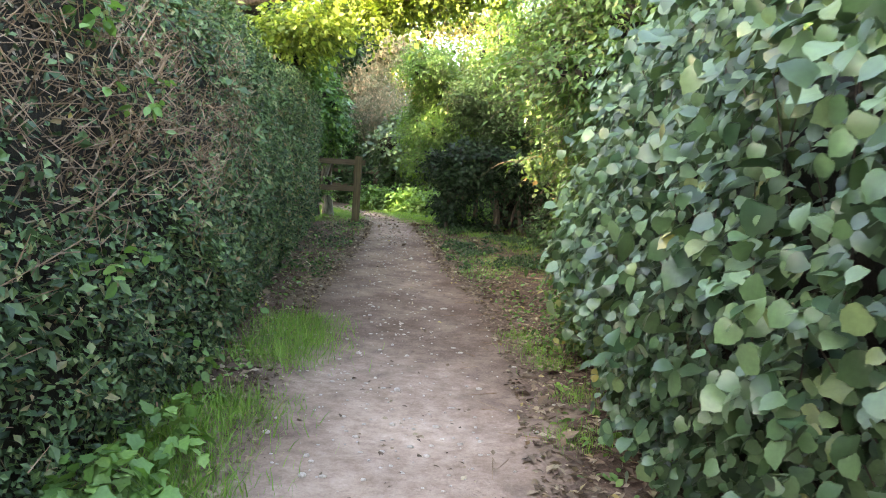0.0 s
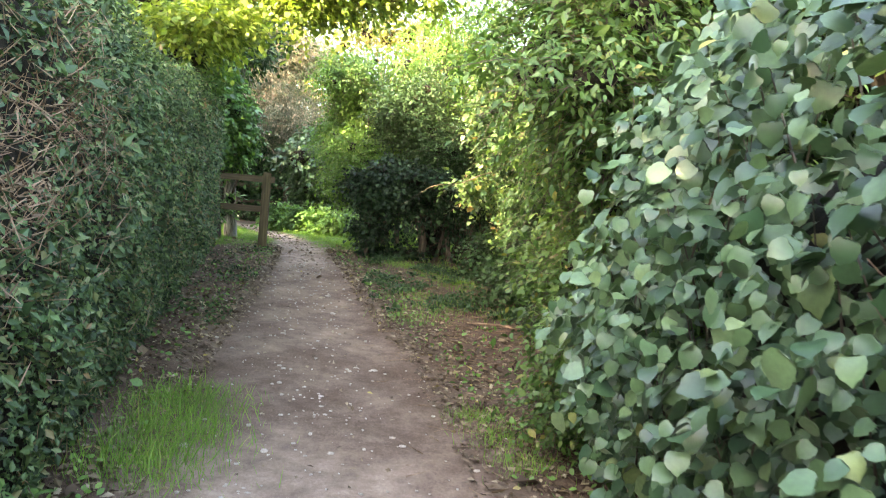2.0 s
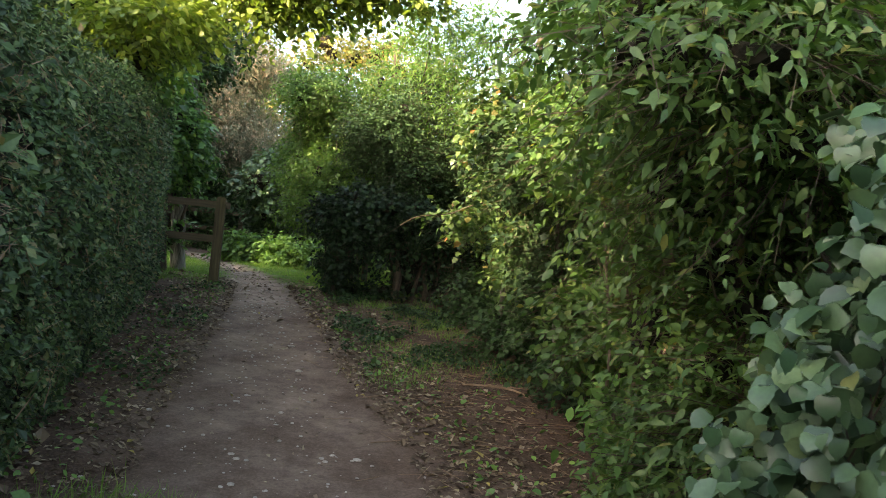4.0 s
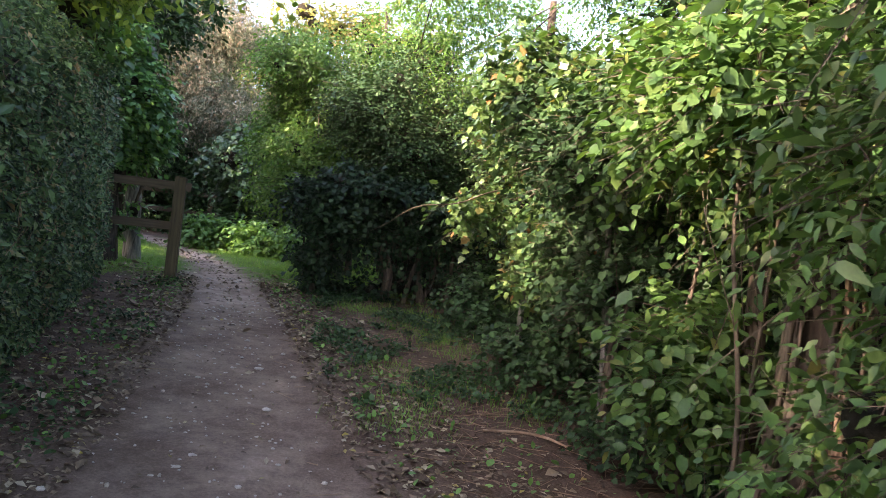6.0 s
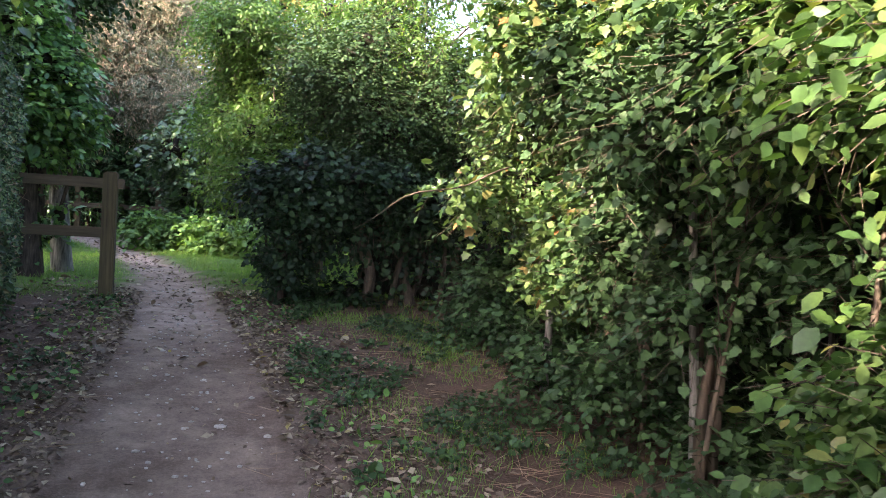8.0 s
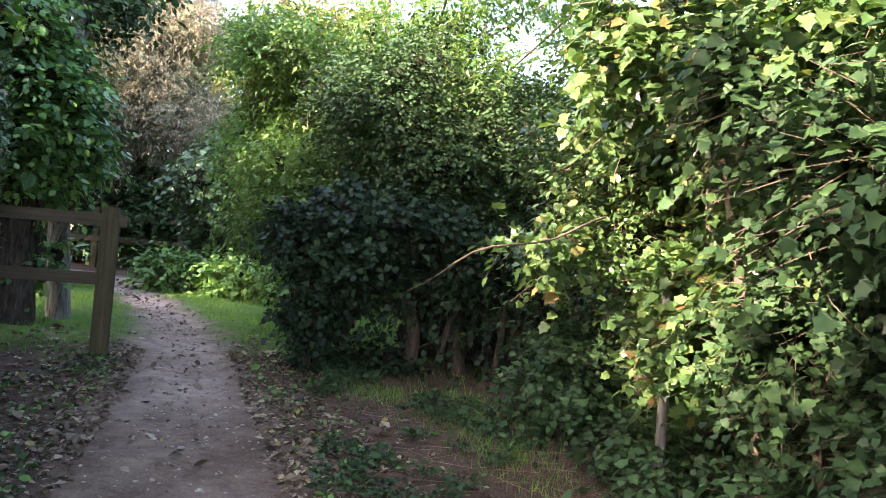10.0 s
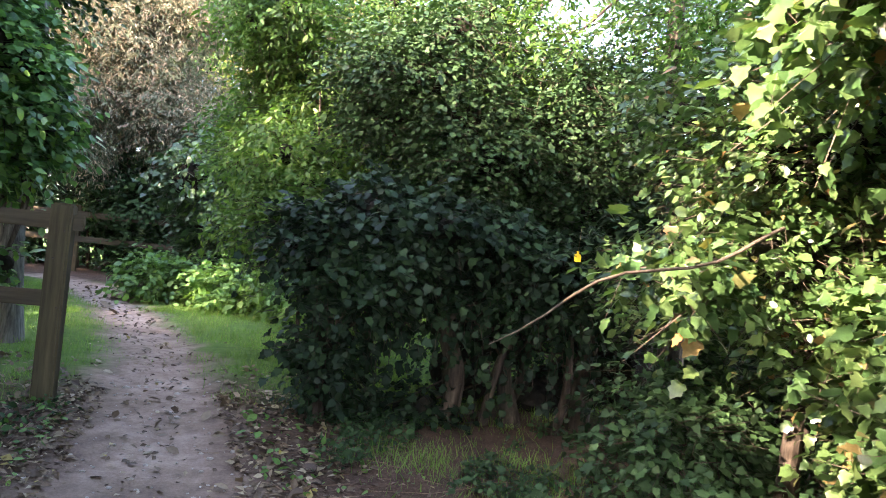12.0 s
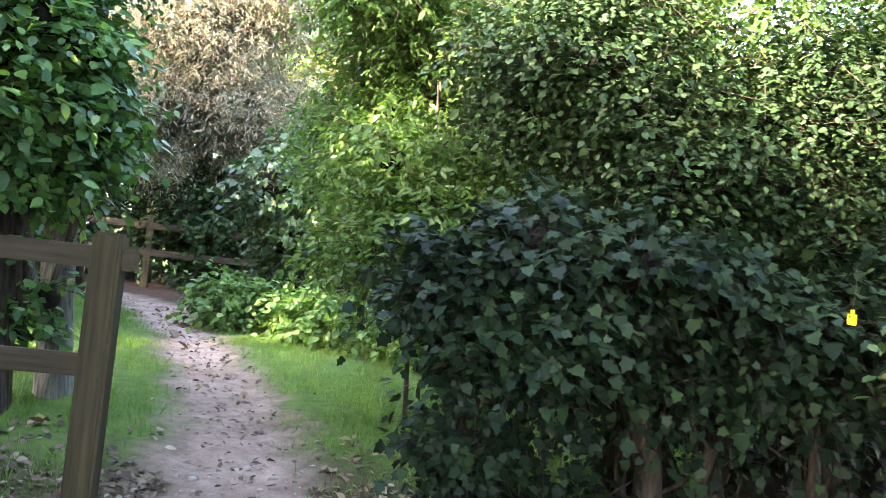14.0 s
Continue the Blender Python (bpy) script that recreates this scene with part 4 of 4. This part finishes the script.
for i, (x, y, h, w, m, lf) in enumerate([(-7.5, 20, 7, 2.6, DARK_TREE, "oval"), (-8, 27, 6.5, 2.6, DARK_TREE, "oval"), (0.2, 30, 8.0, 2.8, SUNLIT, "oval"), (2.0, 27, 6.5, 2.2, SUNLIT, "oval"), (4.5, 23, 4.6, 1.9, DARK_TREE, "oval"), (6.5, 30, 6.0, 2.6, LIME, "oval"),
                                      (-3.5, 33, 7.0, 3.0, LIME, "oval"), (6.0, 17.5, 4.0, 1.8, DARK_TREE, "oval"), (5.8, 12.0, 4.6, 1.8, DARK_TREE, "oval"), (5.2, 6.5, 3.8, 1.8, DARK_TREE, "oval"), (-6.5, 15, 7.0, 2.2, DARK_TREE, "oval"), (4.8, 0.5, 4.5, 2.0, DARK_TREE, "oval"), (10, 24, 5.0, 2.6, DARK_TREE, "oval")]):
    z = float(lift(y))
    c = np.concatenate([region(100 + i, 26, (x, y, z + h * 0.62), (w * 0.65, w * 0.65, h * 0.32), w * 0.30), region(130 + i, 14, (x, y, z + h * 0.22), (w * 0.65, w * 0.65, h * 0.16), w * 0.30)])
    build_shrub("woodland_tree", "leafy woodland tree in full summer green", "tree", c, lf, m, 0.115, 5000, 6, 160 + i, [(x, y, 0.16, x + 0.2, y, z + h * 0.75)], 0.6, 0.18, 0.35, group="trees round the clearing")


# ---- fences ----
def box(bm, x0, x1, y0, y1, z0, z1, bevel=0.008):
    r = bmesh.ops.create_cube(bm, size=1, matrix=Matrix.Translation(((x0 + x1) / 2, (y0 + y1) / 2, (z0 + z1) / 2)) @ Matrix.Diagonal((x1 - x0, y1 - y0, z1 - z0, 1)))
    edges = list({e for v in r["verts"] for e in v.link_edges})
    bmesh.ops.bevel(bm, geom=edges, offset=bevel, segments=2, affect="EDGES")


def weather(bm, amount=0.003):
    for v in bm.verts:
        v.co += Vector(noise.noise_vector(v.co * 6.0)) * amount


def build_gate_fence():
    x, y = -1.74, 15.05
    z = float(ground_z(x, y))
    fence = thing("post_and_rail_fence", "weathered dark wooden post and rail fence ending at the path", "fence", (x, y, z))
    for i, dx in enumerate((0.0, -1.75)):
        bm = bmesh.new()
        box(bm, dx - 0.068, dx + 0.068, -0.068, 0.068, -0.25, 1.30, 0.014)
        weather(bm, 0.004)
        post = part("post", bm, FENCE_WOOD, fence)
        for k, (nx, nz) in enumerate(((0.03, 1.12), (-0.02, 0.94), (0.035, 0.62))):
            bm = bmesh.new()
            bmesh.ops.create_cone(bm, cap_ends=True, segments=8, radius1=0.006, radius2=0.005, depth=0.012, matrix=Matrix.Translation((dx + nx, -0.070, nz)) @ Matrix.Rotation(radians(90), 4, "X"))
            part("nail", bm, IRON, post)
    for z0, x1 in ((1.11, 0.135), (0.60, -0.04)):
        bm = bmesh.new()
        box(bm, -1.95, x1, -0.018, 0.028, z0 + 0.02, z0 + 0.125, 0.008)
        weather(bm, 0.005)
        part("rail", bm, RAIL_WOOD, fence)


def build_far_fence():
    y = 25.3
    fence = thing("far_rail_fence", "dark wooden rail fence across the end of the path", "fence", (-3.34, y, float(lift(y))))
    for i in range(4):
        bm = bmesh.new()
        dx = -2.4 + 1.7 * i
        box(bm, dx - 0.06, dx + 0.06, -0.06, 0.06, -0.2, 1.25, 0.012)
        weather(bm)
        part("post", bm, FENCE_WOOD, fence)
    for z0 in (0.55, 1.02):
        bm = bmesh.new()
        box(bm, -2.6, 2.9, -0.09, -0.05, z0, z0 + 0.11)
        weather(bm)
        part("rail", bm, RAIL_WOOD, fence)


build_gate_fence()
build_far_fence()


# ---- ground cover ----
def cover(name, label, category, n, places, leaf, mat, size, seed, flat=0.02, normal=(0, 0, 1.0), jitter=0.35, droop=0.0, spread=0.35):
    rng = np.random.default_rng(seed)
    x, y = places(rng, n)
    z = ground_z(x, y) + flat * rng.uniform(0.3, 1.0, len(x))
    me = leaves_mesh(name, rng, np.stack([x, y, z], axis=1), np.tile(normal, (len(x), 1)).astype(float), size, leaf, droop, jitter, spread)
    return tagged(linked(name, me, mat), label, category, kind="stuff")


def grass_patch(name, label, spots, per, height, seed, mat=GRASS):
    """Tufts of upright blades round the spots (x, y, radius)."""
    rng = np.random.default_rng(seed)
    pts = []
    for x, y, r in spots:
        pts.append(np.stack([x + rng.normal(0, r * 0.5, per), y + rng.normal(0, r * 0.5, per)], axis=1))
    p = np.concatenate(pts)
    p = np.concatenate([p, (ground_z(p[:, 0], p[:, 1]) - 0.005)[:, None]], axis=1)
    tv, tf = LEAF["grass"]
    a = unit(rng.normal(0, 0.38, p.shape) * [1, 1, 0] + [0, 0, 1.0])
    n = unit(np.cross(a, rng.normal(0, 1, p.shape)))
    b = np.cross(a, n)
    s = (height * np.exp(rng.normal(0, 0.35, len(p))))[:, None, None]
    v = p[:, None] + s * (0.75 * tv[None, :, :1] * b[:, None] + tv[None, :, 1:2] * a[:, None] + tv[None, :, 2:] * n[:, None])
    f = tf[None] + (np.arange(len(p)) * len(tv))[:, None, None]
    return tagged(linked(name, arrays_mesh(name, v.reshape(-1, 3), f.reshape(-1, 3)), mat), label, "grass", kind="stuff")


rng = np.random.default_rng(400)
verge = [(-1.12 - rng.uniform(0, 0.3), y, 0.40) for y in (3.3, 3.7, 4.1, 4.5, 5.8, 6.3, 6.9)]
grass_patch("verge_grass", "fresh green grass tufts at the foot of the hedge", verge, 1500, 0.08, 401)
verge = [(0.8 + rng.uniform(-0.1, 0.25), y, 0.22) for y in (4.4, 5.2, 6.0, 6.4, 6.8)] + [(1.0 + rng.uniform(-0.5, 0.7), rng.uniform(10, 14.5), 0.4) for _ in range(14)]
grass_patch("shaded_grass", "short patchy grass between the path and the shrubs", verge, 420, 0.06, 402)


def lawn_spots(n, seed):
    r = np.random.default_rng(seed)
    out = []
    while len(out) < n:
        x, y = r.uniform(-4.5, 3.0), r.uniform(15.0, 22.5)
        d = abs(x - float(path_mid(y))) / float(path_half(y))
        if d > 1.05:
            out.append((x, y, 0.25))
    return out


grass_patch("lawn", "short bright green lawn beyond the fence", lawn_spots(420, 403), 200, 0.05, 404)


def off_path(lo, hi, near=0.85, far=2.4):
    def places(r, n):
        y = r.uniform(lo, hi, n)
        side = np.where(r.uniform(0, 1, n) < 0.5, -1, 1)
        x = path_mid(y) + side * path_half(y) * (near + np.abs(r.normal(0, (far - near) * 0.5, n)))
        return x, y
    return places


cover("leaf_litter", "dry brown fallen leaves scattered along the path edges", "leaves", 16000, off_path(1, 15.5), "kite", LITTER, 0.045, 410, 0.02)
cover("path_leaves", "few dry leaves lying on the trodden path", "leaves", 800, off_path(2, 24, 0.0, 0.9), "kite", LITTER, 0.035, 411, 0.012)
cover("pale_path_leaves", "pale curled leaves lying on the path by the fence", "leaves", 700, off_path(12.5, 23, 0.0, 1.1), "oval", LITTER, 0.05, 416, 0.015)
cover("seedlings", "small low green weeds among the fallen leaves", "weeds", 2200, off_path(3, 15, 1.1, 2.6), "oval", NETTLE, 0.04, 412, 0.06, (0, 0, 1.0), 0.6)


def patches(lo, hi, x0, x1, cut):
    """Places in broken patches between the path and the shrubs."""
    def places(r, n):
        y, x = r.uniform(lo, hi, n), r.uniform(x0, x1, n)
        keep = (wobble(x, y, 1.9) + 0.5 * wobble(x, y, 5.1) > cut) & (np.abs(x - path_mid(y)) > path_half(y) * 1.05)
        return x[keep], y[keep]
    return places


cover("verge_weeds", "low dull green weeds and ivy between path and shrubs", "weeds", 22000, patches(10.3, 15, 0.0, 2.4, 0.2), "oval", DARK_TREE, 0.034, 413, 0.09, (0, 0, 1.0), 0.6)
def dry_stalks():
    r = np.random.default_rng(417)
    n = 480
    y = r.uniform(5.8, 14, n)
    x = np.interp(y, [5.8, 9, 14], [0.9, 1.15, 0.9]) + r.normal(0.1, 0.42, n)
    keep = x > path_mid(y) + path_half(y) * 0.8
    x, y = x[keep], y[keep]
    d = unit(r.normal(0, 1, (len(x), 3)) * [1, 0.7, 0.10])
    p = np.stack([x, y, ground_z(x, y) + 0.012], axis=1)
    ln = r.uniform(0.05, 0.24, (len(x), 1))
    tagged(linked("dry_stalks", sticks_mesh("dry_stalks", p - d * ln, p + d * ln, np.full(len(x), 0.0022), np.full(len(x), 0.0012)), TWIG), "pale dry grass stalks lying on the litter", "stalks", kind="stuff")


dry_stalks()
cover("hedge_foot_weeds", "low dark weeds at the foot of the hedge", "weeds", 4000, patches(9, 15, -2.8, -1.3, 0.15), "oval", DARK_TREE, 0.035, 414, 0.07, (0, 0, 1.0), 0.6)
cover("dry_litter", "pale dry leaves drifted at the fence foot", "leaves", 2600, patches(12.5, 16.5, -2.6, 0.6, -0.2), "oval", LITTER, 0.05, 415, 0.025)


def build_nettles():
    rng = np.random.default_rng(420)
    c = [(x, y, float(lift(y)) + 0.25, 0.28, 0.28, 0.32) for x, y in ((u, 21.5 - 0.55 * (u + 2.2) + v) for u, v in zip(rng.uniform(-2.25, 0.9, 30), rng.uniform(-0.3, 0.5, 30)))]
    build_shrub("nettle_bed", "bed of pale green nettles along the lawn", "nettles", c, "oval", NETTLE, 0.09, 1700, 6, 421)
    c = [(x, y, float(lift(y)) + 0.12, 0.14, 0.14, 0.16) for x, y in zip(rng.uniform(-1.42, -1.2, 6), rng.uniform(2.9, 3.7, 6))]
    build_shrub("nettle_clump", "clump of bright green weeds at the hedge foot", "nettles", c, "lobed", NETTLE, 0.07, 120, 5, 422, spread=0.05)


build_nettles()


def build_sticks():
    rng = np.random.default_rng(430)
    n = 260
    y = rng.uniform(3, 15, n)
    x = path_mid(y) + np.where(rng.uniform(0, 1, n) < 0.3, -1, 1) * path_half(y) * rng.uniform(0.5, 2.6, n)
    p = np.stack([x, y, ground_z(x, y) + 0.008], axis=1)
    d = unit(rng.normal(0, 1, (n, 3)) * [1, 1, 0.08])
    ln = rng.uniform(0.05, 0.35, (n, 1))
    tagged(linked("fallen_twigs", sticks_mesh("fallen_twigs", p - d * ln / 2, p + d * ln / 2, rng.uniform(0.002, 0.005, n), np.full(n, 0.0015)), TWIG), "thin dry twigs fallen on the soil", "twigs", kind="stuff")


build_sticks()


def build_pebbles():
    rng = np.random.default_rng(440)
    bm = bmesh.new()
    bmesh.ops.create_icosphere(bm, subdivisions=1, radius=1)
    tv = np.array([v.co[:] for v in bm.verts])
    tf = np.array([[v.index for v in f.verts] for f in bm.faces])
    bm.free()
    n = 1100
    y = rng.uniform(2.5, 16, n)
    x = path_mid(y) + path_half(y) * rng.normal(0, 0.6, n)
    p = np.stack([x, y, ground_z(x, y) + 0.002], axis=1)
    s = (0.009 * np.exp(rng.normal(0, 0.5, n)))[:, None, None] * rng.uniform(0.6, 1.4, (n, 1, 3)) * [1, 1, 0.5]
    v = p[:, None] + s * tv[None]
    f = tf[None] + (np.arange(n) * len(tv))[:, None, None]
    tagged(linked("pebbles", arrays_mesh("pebbles", v.reshape(-1, 3), f.reshape(-1, 3), True), PEBBLE), "small pale pebbles trodden into the path", "pebbles", kind="stuff")


build_pebbles()
